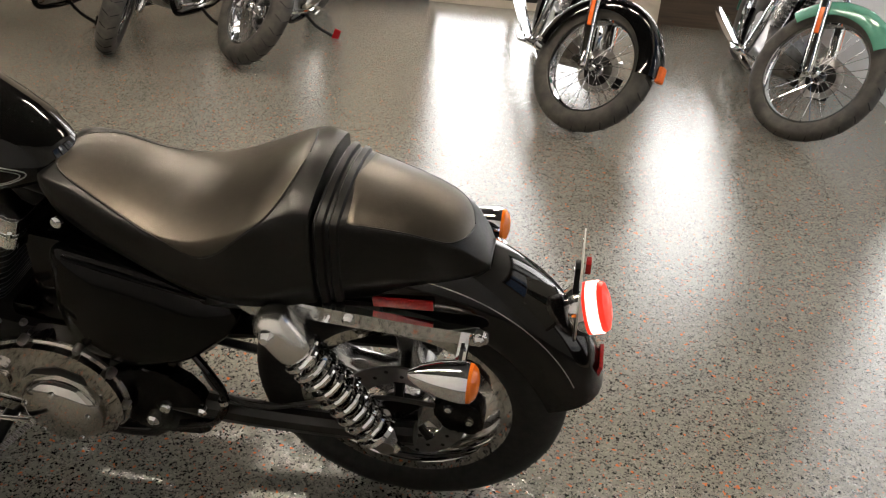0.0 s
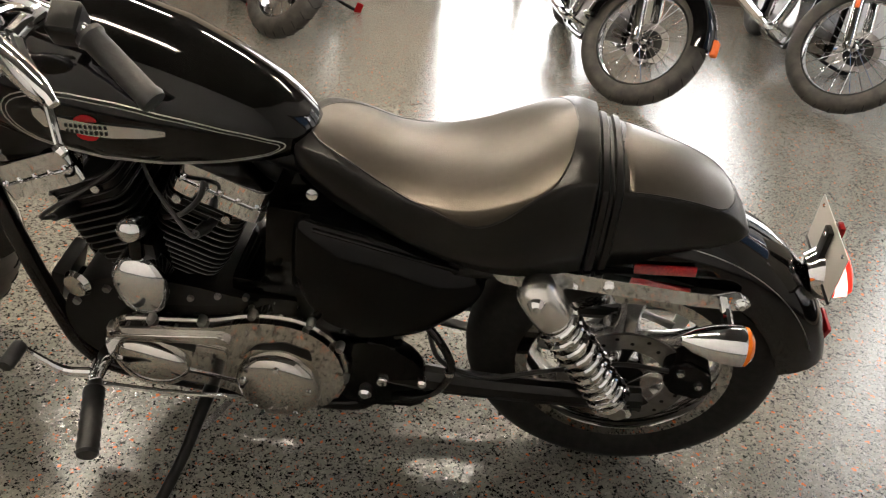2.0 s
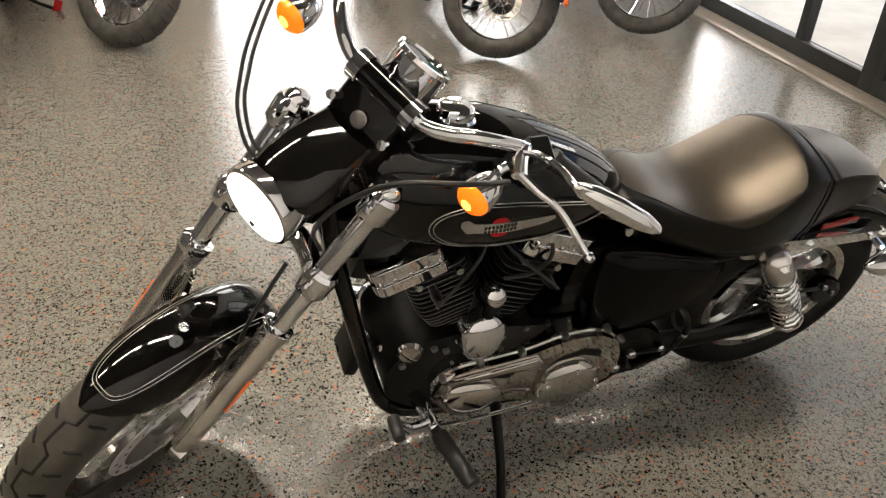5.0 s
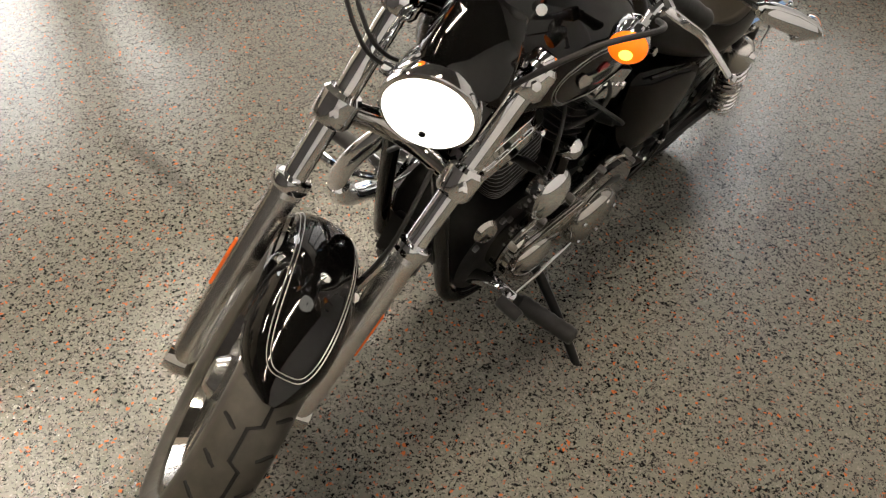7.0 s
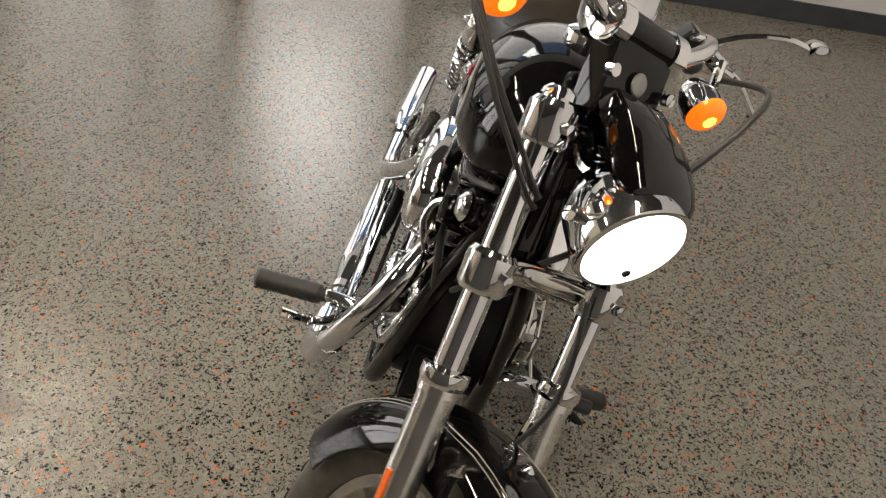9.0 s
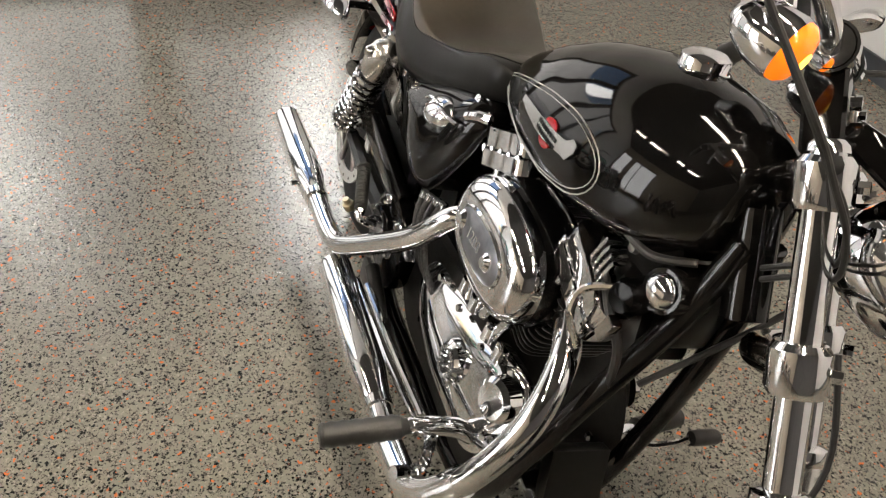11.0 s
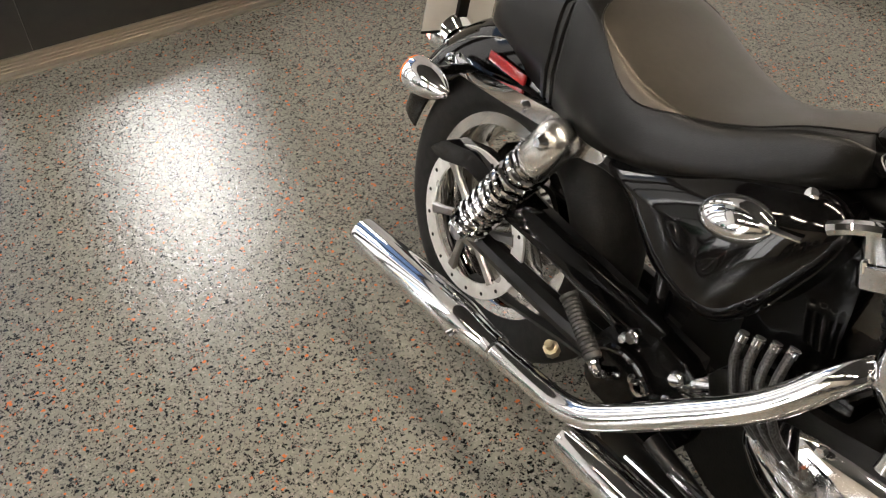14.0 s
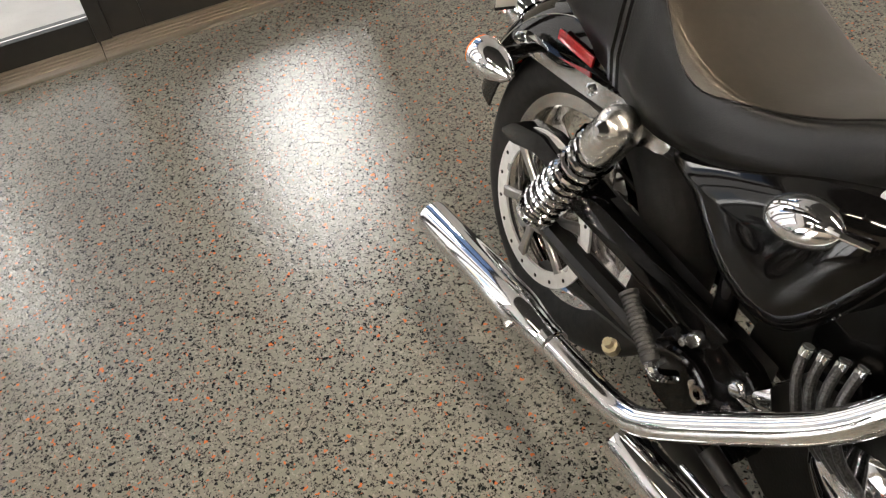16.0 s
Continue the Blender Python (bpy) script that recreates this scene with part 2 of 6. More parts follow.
def skin(rings, cap=True, closed=False, bm=None, loop=True):
    bm = bm or bmesh.new()
    vs = [[bm.verts.new(p) for p in r] for r in rings]
    m, k = len(vs), len(vs[0])
    for i in range(m if closed else m - 1):
        a, b = vs[i], vs[(i + 1) % m]
        for j in range(k if loop else k - 1):
            bm.faces.new((a[j], a[(j + 1) % k], b[(j + 1) % k], b[j]))
    if cap and not closed and loop:
        bm.faces.new(vs[0])
        bm.faces.new(vs[-1])
    return bm


def tube(pts, r, seg=12, n=6, bm=None, flat=None):
    """A round bar along a smooth path; r is one radius or one for each given point; flat squeezes it across."""
    path = smooth_path(pts, n) if n > 1 else [Vector(p) for p in pts]
    if isinstance(r, (int, float)):
        rad = [r] * len(path)
    else:
        rad = [float(np.interp(i / max(n, 1), range(len(r)), r)) for i in range(len(path))]
    rings, up = [], None
    for i, p in enumerate(path):
        d = (path[min(i + 1, len(path) - 1)] - path[max(i - 1, 0)]).normalized()
        if up is None:
            up = d.orthogonal().normalized() if abs(d.z) > 0.9 else d.cross(Vector((0, 0, 1))).normalized()
        up = (up - d * up.dot(d)).normalized()
        side = d.cross(up)
        f = flat or 1.0
        rings.append([p + rad[i] * (math.cos(a) * up + f * math.sin(a) * side) for a in (2 * math.pi * j / seg for j in range(seg))])
    return skin(rings, bm=bm)


def frame_of(axis):
    z = Vector(axis).normalized()
    x = z.orthogonal().normalized() if abs(z.z) > 0.95 else Vector((0, 0, 1)).cross(z).normalized()
    return x, z.cross(x), z


def lathe(profile, origin=(0, 0, 0), axis=(0, 1, 0), seg=32, bm=None, closed=False):
    """A profile of (radius, height along the axis) turned round the axis."""
    x, y, z = frame_of(axis)
    o = Vector(origin)
    rings = [[o + z * h + max(r, 1e-5) * (math.cos(a) * x + math.sin(a) * y) for a in (2 * math.pi * j / seg for j in range(seg))] for r, h in profile]
    return skin(rings, cap=not closed, closed=closed, bm=bm)


def box(size, loc=(0, 0, 0), rot=(0, 0, 0), bevel=0.004, seg=2, bm=None):
    own = bmesh.new()
    bmesh.ops.create_cube(own, size=1)
    bmesh.ops.scale(own, vec=size, verts=own.verts)
    if bevel:
        bmesh.ops.bevel(own, geom=own.edges[:], offset=min(bevel, 0.45 * min(size)), segments=seg, affect="EDGES", profile=0.7)
    own.transform(pose(*loc, *rot))
    if bm is None:
        return own
    me = bpy.data.meshes.new("tmp")
    own.to_mesh(me)
    own.free()
    bm.from_mesh(me)
    bpy.data.meshes.remove(me)
    return bm


def plate(outline, y0, y1, bevel=0.003, bm=None, seg=2):
    """An outline of (x, z) made solid between two y, with softened edges."""
    bm2 = bmesh.new()
    lo = [bm2.verts.new((x, y0, z)) for x, z in outline]
    hi = [bm2.verts.new((x, y1, z)) for x, z in outline]
    k = len(outline)
    bm2.faces.new(lo)
    bm2.faces.new(hi)
    for j in range(k):
        bm2.faces.new((lo[j], lo[(j + 1) % k], hi[(j + 1) % k], hi[j]))
    if bevel:
        rim = [e for e in bm2.edges if abs(e.verts[0].co.y - e.verts[1].co.y) < 1e-6]
        bmesh.ops.bevel(bm2, geom=rim, offset=bevel, segments=seg, affect="EDGES", profile=0.6)
    return bm2


def pillow(outline, y0, y1, bulge, lean=0.0):
    """An outline of (x, z) from y0 to y1, its outer face swelling by bulge; lean tips the swell upwards."""
    cx, cz = sum(p[0] for p in outline) / len(outline), sum(p[1] for p in outline) / len(outline)
    sg = 1 if y1 > y0 else -1
    rings = [[Vector((x, y0, z)) for x, z in outline]]
    for k in (1.0, 0.995, 0.975, 0.93, 0.84, 0.70, 0.52, 0.32, 0.12):
        h = y1 - sg * bulge + sg * bulge * (1 - k ** 3.0) ** 0.6
        rings.append([Vector((cx + (x - cx) * k, h + sg * lean * (z - cz) * k, cz + (z - cz) * k)) for x, z in outline])
    return skin(rings)


def rounded(points, r=0.02, n=5):
    """The same closed outline with its corners rounded."""
    out = []
    pts = [Vector((*p, 0)) for p in points]
    for i, p in enumerate(pts):
        a, b = pts[i - 1], pts[(i + 1) % len(pts)]
        d0, d1 = min(r, (a - p).length * 0.45), min(r, (b - p).length * 0.45)
        s, e = p + (a - p).normalized() * d0, p + (b - p).normalized() * d1
        for k in range(n + 1):
            t = k / n
            q = (1 - t) ** 2 * s + 2 * t * (1 - t) * p + t * t * e
            out.append((q.x, q.y))
    return out


def thing(name, m, label, category, group=""):
    ob = new(name)
    ob.empty_display_size = 0.1
    ob.matrix_world = m
    return tagged(ob, label, category, group)


def structure(name, bm, mat, label="", flat=True):
    return tagged(part(name, bm, mat, None, label, flat=flat), label, kind="structure")


# ---- the room ----
WOOD_DARK = textured(material("dark_brown_wood", (0.05, 0.035, 0.025), 0.5), 9, (0.035, 0.024, 0.017), (0.07, 0.05, 0.035), rough=(0.4, 0.6), stretch=(0.3, 1, 6), bump=0.15)
X0, X1, Y0, Y1, H = -2.08, 6.2, -5.5, 2.22, 3.4
structure("floor", box((X1 - X0 + 0.3, Y1 - Y0 + 0.4, 0.1), ((X0 + X1) / 2, (Y0 + Y1) / 2, -0.05), bevel=0), FLOOR, "speckled grey epoxy flake floor with black and orange chips")
structure("ceiling", box((X1 - X0 + 0.6, Y1 - Y0 + 0.6, 0.12), ((X0 + X1) / 2, (Y0 + Y1) / 2, H + 0.06), bevel=0), CEILING_MAT, "dark painted showroom ceiling")
structure("wall_north", box((X1 - X0 + 0.4, 0.15, H), ((X0 + X1) / 2, Y1 + 0.075, H / 2), bevel=0), WALL_PAINT, "plain light grey painted wall")
structure("baseboard", box((X1 - X0 - 0.02, 0.012, 0.10), ((X0 + X1) / 2, Y1 - 0.006, 0.05), bevel=0.003), BASE_RUBBER, "dark slate baseboard along the grey wall")
# out of view; its dark colour is made up to hold down the fill light
structure("wall_east", box((0.15, Y1 - Y0 + 0.3, H), (X1 + 0.075, (Y0 + Y1) / 2, H / 2), bevel=0), DARK_WALL, "unseen east wall, kept dark to cut bounce light")


def wall_with_gaps(name, along, at, lo, hi, gaps, mat, label):
    """A wall 0.16 thick with openings (start, end, sill, head)."""
    bm = bmesh.new()

    def block(a, b, z0, z1):
        if b - a < 1e-4 or z1 - z0 < 1e-4:
            return
        size = (b - a, 0.16, z1 - z0) if along == "x" else (0.16, b - a, z1 - z0)
        mid = ((a + b) / 2, at, (z0 + z1) / 2) if along == "x" else (at, (a + b) / 2, (z0 + z1) / 2)
        box(size, mid, bevel=0, bm=bm)

    last = lo
    for a, b, z0, z1 in sorted(gaps):
        block(last, a, 0, H)
        block(a, b, 0, z0)
        block(a, b, z1, H)
        last = b
    block(last, hi, 0, H)
    return structure(name, bm, mat, label)


SOUTH = [(-1.95, -0.86, 0.60, 2.75), (-0.42, 1.00, 0.06, 2.75)]
wall_with_gaps("wall_south", "x", Y0 - 0.08, X0 - 0.16, X1 + 0.15, SOUTH, BRICK_WALL, "tan painted back wall with tall window openings")
WEST = [(-3.40, 0.40, 0.0, 2.6)]
wall_with_gaps("wall_west", "y", X0 - 0.08, Y0 - 0.16, Y1 + 0.15, WEST, WALL_PAINT, "light grey wall beside the black glazed entrance")
structure("baseboard_west", box((0.012, Y1 - 0.42, 0.10), (X0 + 0.006, (Y1 + 0.40) / 2, 0.05), bevel=0.003), BASE_RUBBER, "dark slate baseboard beside the entrance")
structure("baseboard_south", box((X1 - 1.00, 0.012, 0.10), ((X1 + 1.00) / 2, Y0 + 0.006, 0.05), bevel=0.003), BASE_RUBBER, "dark slate baseboard along the back wall")


def window(name, along, at, a, b, z0, z1, bars=(), depth=0.07, bottom=0.07, stile=0.06, label=""):
    """A black framed window: stiles, rails, mullions and panes, each a part."""
    top = thing(name, Matrix.Identity(4), label, "window")
    top["kind"] = "structure"

    def at_(u0, u1, w0, w1, d, bevel=0.004):
        size = (u1 - u0, d, w1 - w0) if along == "x" else (d, u1 - u0, w1 - w0)
        mid = ((u0 + u1) / 2, at, (w0 + w1) / 2) if along == "x" else (at, (u0 + u1) / 2, (w0 + w1) / 2)
        return box(size, mid, bevel=bevel)

    part("stile", at_(a, a + stile, z0, z1, depth), FRAME_BLACK, top)
    part("stile", at_(b - stile, b, z0, z1, depth), FRAME_BLACK, top)
    part("rail", at_(a + stile, b - stile, z0, z0 + bottom, depth), FRAME_BLACK, top)
    part("rail", at_(a + stile, b - stile, z1 - 0.07, z1, depth), FRAME_BLACK, top)
    edges = [a + stile] + [v for v in bars] + [b - stile]
    for v in bars:
        part("mullion", at_(v - 0.03, v + 0.03, z0 + bottom, z1 - 0.07, depth), FRAME_BLACK, top)
    for i in range(len(edges) - 1):
        u0, u1 = edges[i] + (0.03 if i else 0), edges[i + 1] - (0.03 if i < len(edges) - 2 else 0)
        p = part("pane", at_(u0, u1, z0 + bottom, z1 - 0.07, 0.008, 0), GLASS, top, "clear window glass")
        p.visible_shadow = False
    return top


window("window_1", "x", Y0 - 0.05, *SOUTH[0], label="black framed tall window full of daylight")
window("window_2", "x", Y0 - 0.05, *SOUTH[1], bars=(0.32,), label="black framed wide window full of daylight")
window("window_3", "y", X0 - 0.06, -3.40, -1.68, 0.0, 2.6, bars=(-2.3,), bottom=0.115, stile=0.10, label="black aluminium shopfront window beside the entrance")
window("window_4", "y", X0 - 0.06, -1.68, -0.68, 0.0, 2.6, bottom=0.115, stile=0.055, label="black aluminium shopfront window beside the entrance door")
window("door_1", "y", X0 - 0.07, -0.68, 0.40, 0.02, 2.6, bottom=0.30, stile=0.13, label="black framed glass entrance door, closed")

# ribbed aluminium threshold in two lengths
for a, b in ((-3.38, -0.73), (-0.727, 0.38)):
    t = thing("threshold", pose(X0 - 0.005, 0, 0), "ribbed aluminium door threshold strip, scuffed", "threshold")
    t["kind"] = "structure"
    part("base", box((0.13, b - a, 0.012), (0.035, (a + b) / 2, 0.006), bevel=0.004), THRESHOLD, t)
    for k in range(3):
        part("rib", box((0.014, b - a - 0.004, 0.006), (0.0 + 0.028 * k, (a + b) / 2, 0.0145), bevel=0.002), THRESHOLD, t)
    part("track", box((0.03, b - a - 0.004, 0.014), (-0.03, (a + b) / 2, 0.017), bevel=0.003), THRESHOLD, t)

structure("sill_panel", box((1.12, 0.02, 0.58), (-1.405, Y0 + 0.012, 0.29), bevel=0.003), WOOD_DARK, "dark brown wooden panel under the window")

# outside: pavement and glowing panels added for the bright distance
structure("pavement", box((30, 30, 0.1), (X0 - 15.17, -3, -0.09), bevel=0), textured(material("pale_pavement", (0.5, 0.49, 0.46), 0.85), 3, (0.42, 0.41, 0.38), (0.56, 0.55, 0.52), bump=0.2, bump_scale=60), "pale stone pavement outside the entrance")
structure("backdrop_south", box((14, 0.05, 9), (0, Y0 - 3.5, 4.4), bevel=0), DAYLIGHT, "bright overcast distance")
structure("backdrop_west", box((0.05, 16, 4.2), (X0 - 7.0, -2, 2.1), bevel=0), DAYLIGHT_WEST, "glowing panel for the pale distance across the street")
# made-up upper panel, out of view, closing off the sky to the south
structure("backdrop_side", box((0.05, 6, 8), (X0 - 6.9, -8.3, 8.2), bevel=0), DAYLIGHT_WEST, "unseen glowing panel added beside the sky panels")
# added panels in place of open sky, cut to the floor's two glare patches
structure("backdrop_glare", box((0.05, 1.15, 2.6), (X0 - 7.0, 1.35, 5.7), bevel=0), GLARE_WEST, "small glowing panel for the sky, sized to the floor glare")
structure("backdrop_glare_dim", box((0.05, 1.5, 2.6), (X0 - 7.0, -3.6, 5.6), bevel=0), GLARE_WEST_DIM, "dimmer glowing panel for the sky, sized to a second floor glare")

# ceiling strip lamps
def strip_lamp(x, y, length, glow, along="x"):
    t = thing("ceiling_lamp", pose(x, y, H - 0.05, 0, 0, 0 if along == "x" else 90), "long white fluorescent strip lamp on the ceiling, lit", "lamp", "ceiling strip lamps")
    part("housing", box((length, 0.16, 0.05), (0, 0, 0.02), bevel=0.008), LAMP_WHITE, t)
    for s in (-0.04, 0.04):
        part("tube", tube([(-length / 2 + 0.03, s, -0.02), (length / 2 - 0.03, s, -0.02)], 0.016, 10, 1), glow, t, "glowing lamp tube")
    return t


for lx, ly, glow in ((-1.2, -2.95, TUBE_LIT), (0.12, -2.95, TUBE_SHORT), (1.5, -2.85, TUBE_SHORT), (2.9, -3.0, TUBE_SHORT), (0.72, 0.24, TUBE_LONG), (2.22, 0.24, TUBE_LONG), (3.72, 0.24, TUBE_LONG)):
    strip_lamp(lx, ly, 1.25 if glow is TUBE_LONG else 0.85, glow)


# ---- the motorcycle ----
BIKE = thing("motorcycle", pose(0, -0.035, 0.004, -13.5, 0, 0.6), "black cruiser motorcycle with chrome trim leaning on its side stand", "motorcycle")
RAKE, STEER = radians(31), 38.0
AX = Vector((1.245, 0, 0.745))
AXD = Vector((-math.sin(RAKE), 0, math.cos(RAKE)))
S = Matrix.Translation(AX) @ Matrix.Rotation(radians(STEER), 4, AXD) @ Matrix.Translation(-AX)
REAR, FRONT = Vector((-0.05, 0, 0.32)), Vector((1.592, 0, 0.308))


def leg(s, y, off=0.0):
    """A point down the fork: s metres from the lower clamp, y to the left, off forward of the tubes."""
    return Vector((1.314 + 0.515 * s + 0.857 * off, y, 0.797 - 0.857 * s + 0.515 * off))


def tyre(center, R, half, rim, mat, parent, xf=None, label=""):
    """Rounded tyre section from the bead up over the tread."""
    prof = [(rim, -half * 0.72), (rim + 0.012, -half * 0.86)]
    top = R - rim
    for k in range(13):
        a = math.pi * k / 12
        prof.append((rim + 0.03 + (top - 0.03) * math.sin(a) ** 0.8, -half * math.cos(a) * (1.0 if 0.15 < a < 3.0 else 0.97)))
    prof += [(rim + 0.012, half * 0.86), (rim, half * 0.72)]
    return part("tyre", lathe(prof, center, (0, 1, 0), 56, closed=True), mat, parent, label, xf=xf)


def tread_grooves(center, R, half, parent, xf, n=15, rim=0.228):
    """Stepped grooves cut across the crown and one zigzag round its middle."""

    def at(yy, ang):
        rr = R - (R - rim - 0.03) * (1 - (1 - (yy / half) ** 2) ** 0.4) - 0.0012
        return Vector(center) + Vector((rr * math.cos(ang), yy, rr * math.sin(ang)))

    ring = []
    for k in range(n):
        for f, q in ((0.0, -0.16), (0.42, -0.16), (0.5, 0.16), (0.92, 0.16)):
            ring.append(at(half * q, 2 * math.pi * (k + f) / n))
    part("tread_groove", tube(ring + ring[:1], 0.0042, 6, 1), GROOVE, parent, "stepped groove round the tread", xf=xf)
    for k in range(2 * n):
        for sgn in (-1, 1):
            a = 2 * math.pi * (k + (0.2 if sgn > 0 else 0.7)) / (2 * n)
            part("tread_groove", tube([at(sgn * half * f, a + d) for f, d in ((0.42, 0.0), (0.55, 0.015), (0.68, 0.035), (0.80, 0.045))], [0.0028, 0.004, 0.004, 0.003], 6, 1), GROOVE, parent, xf=xf)


# lighter than RUBBER: dust plus the light on the crown, both in the colour
FRONT_RUBBER_LIT = textured(material("dusty_lit_tyre_rubber", (0.03, 0.028, 0.024), 0.6, spec=0.4), 30, (0.035, 0.032, 0.026), (0.06, 0.055, 0.045), rough=(0.45, 0.65), bump=0.2)
GROOVE = material("tread_groove", (0.004, 0.004, 0.004), 0.9)


def cast_wheel(name, center, rim, half, spokes, parent, xf=None, label=""):
    c = Vector(center)
    prof = [(rim + 0.008, -half), (rim + 0.008, -half + 0.008), (rim - 0.012, -half + 0.014), (rim - 0.022, -half * 0.4), (rim - 0.022, half * 0.4), (rim - 0.012, half - 0.014), (rim + 0.008, half - 0.008), (rim + 0.008, half), (rim - 0.016, half), (rim - 0.034, half * 0.5), (rim - 0.034, -half * 0.5), (rim - 0.016, -half)]
    w = part(name, lathe(prof, c, (0, 1, 0), 56, closed=True), POLISHED, parent, label, xf=xf)
    part("hub", lathe([(0.0, -half - 0.02), (0.03, -half - 0.02), (0.045, -half), (0.045, half), (0.03, half + 0.02), (0, half + 0.02)], c, (0, 1, 0), 28), SILVER, w, xf=xf)
    for k in range(spokes):
        a = 2 * math.pi * k / spokes + 0.3
        d, n = Vector((math.cos(a), 0, math.sin(a))), Vector((-math.sin(a), 0, math.cos(a)))
        rings = []
        for j in range(7):
            u = j / 6
            r = 0.035 + (rim - 0.05) * u
            wd = 0.030 - 0.010 * math.sin(math.pi * min(u * 1.1, 1)) + 0.012 * max(0, u - 0.75) * 4
            th = half * (0.62 - 0.2 * u)
            p = c + d * r
            rings.append([p + n * wd * sx + Vector((0, th * sy, 0)) for sx, sy in ((-1, -0.55), (-0.55, -1), (0.55, -1), (1, -0.55), (1, 0.55), (0.55, 1), (-0.55, 1), (-1, 0.55))])
        part("spoke", skin(rings), SILVER, w, xf=xf)
    return w


def disc(name, center, R, r0, side, parent, xf=None, mat=None, holes=24, label="", hub=None, arms=0):
    c = Vector(center) + Vector((0, side, 0))
    d = part(name, lathe([(R, -0.0025), (R, 0.0025), (r0, 0.0025), (r0, -0.0025)], c, (0, 1, 0), 48, closed=True), mat or STEEL, parent, label, xf=xf)
    s = 1 if side > 0 else -1
    for k in range(holes):
        a = 2 * math.pi * k / holes
        rr = R - 0.012 if (holes < 20 or k % 2) else R - 0.024
        part("hole", lathe([(0, 0.0), (0.0042, 0.0), (0.0042, 0.0006), (0, 0.0006)], c + Vector((rr * math.cos(a), s * 0.0026, rr * math.sin(a))), (0, s, 0), 8), GROOVE, d, xf=xf)
    if not arms:
        part("carrier", lathe([(r0 + 0.01, -0.004), (r0 + 0.01, 0.004), (0.035, 0.010), (0.035, -0.010)], c, (0, 1, 0), 32, closed=True), hub or BLACK_SATIN, d, xf=xf)
    for k in range(arms):
        # open carrier: curved arms from the ring to a hub flange
        a = 2 * math.pi * k / arms + 0.1
        rings = []
        for j in range(6):
            u = j / 5
            r, b = 0.036 + (r0 - 0.032) * u, a + 0.16 * math.sin(math.pi * u * 0.5)
            e, n = Vector((math.cos(b), 0, math.sin(b))), Vector((-math.sin(b), 0, math.cos(b)))
            wd = 0.013 - 0.004 * math.sin(math.pi * u)
            rings.append([c + e * r + n * wd * sx + Vector((0, 0.006 * sy, 0)) for sx, sy in ((-1, -0.4), (-0.6, -1), (0.6, -1), (1, -0.4), (1, 0.4), (0.6, 1), (-0.6, 1), (-1, 0.4))])
        part("arm", skin(rings), hub or BLACK_SATIN, d, xf=xf)
    if arms:
        part("flange", lathe([(0.048, -0.008), (0.048, 0.008), (0.014, 0.012), (0.014, -0.012)], c, (0, 1, 0), 28, closed=True), hub or BLACK_SATIN, d, xf=xf)
    return d


# rear wheel
rw = cast_wheel("rear_wheel", REAR, 0.205, 0.058, 5, BIKE, label="silver cast five-spoke rear wheel")
tyre(REAR, 0.318, 0.074, 0.208, RUBBER, rw, label="black rear tyre")
disc("brake_disc", REAR, 0.128, 0.084, 0.078, rw, holes=24, arms=5, label="dark drilled rear brake disc")
disc("pulley", REAR, 0.156, 0.124, -0.118, rw, mat=DISC_SILVER, holes=18, hub=STEEL, arms=6, label="silver belt pulley with a ring of holes")
part("axle_nut", lathe([(0, 0), (0.016, 0), (0.016, 0.012), (0, 0.014)], REAR + Vector((0, 0.155, 0)), (0, 1, 0), 6), CHROME, BIKE)
part("axle_nut", lathe([(0, 0), (0.016, 0), (0.016, 0.012), (0, 0.014)], REAR + Vector((0, -0.155, 0)), (0, -1, 0), 6), CHROME, BIKE)

# front wheel
fw = cast_wheel("front_wheel", FRONT, 0.225, 0.040, 5, BIKE, xf=S, label="silver cast five-spoke front wheel")
tyre(FRONT, 0.320, 0.060, 0.228, FRONT_RUBBER_LIT, fw, xf=S, label="black front tyre with block tread")
tread_grooves(FRONT, 0.320, 0.060, fw, S)
disc("brake_disc", FRONT, 0.140, 0.095, 0.062, fw, xf=S, mat=DISC_SILVER, hub=SILVER, label="drilled steel front brake disc")
cal = part("caliper", box((0.10, 0.04, 0.06), (1.50, 0.075, 0.345), (0, 30, 0), 0.014, 3), CHROME, BIKE, "chrome front brake caliper", xf=S)

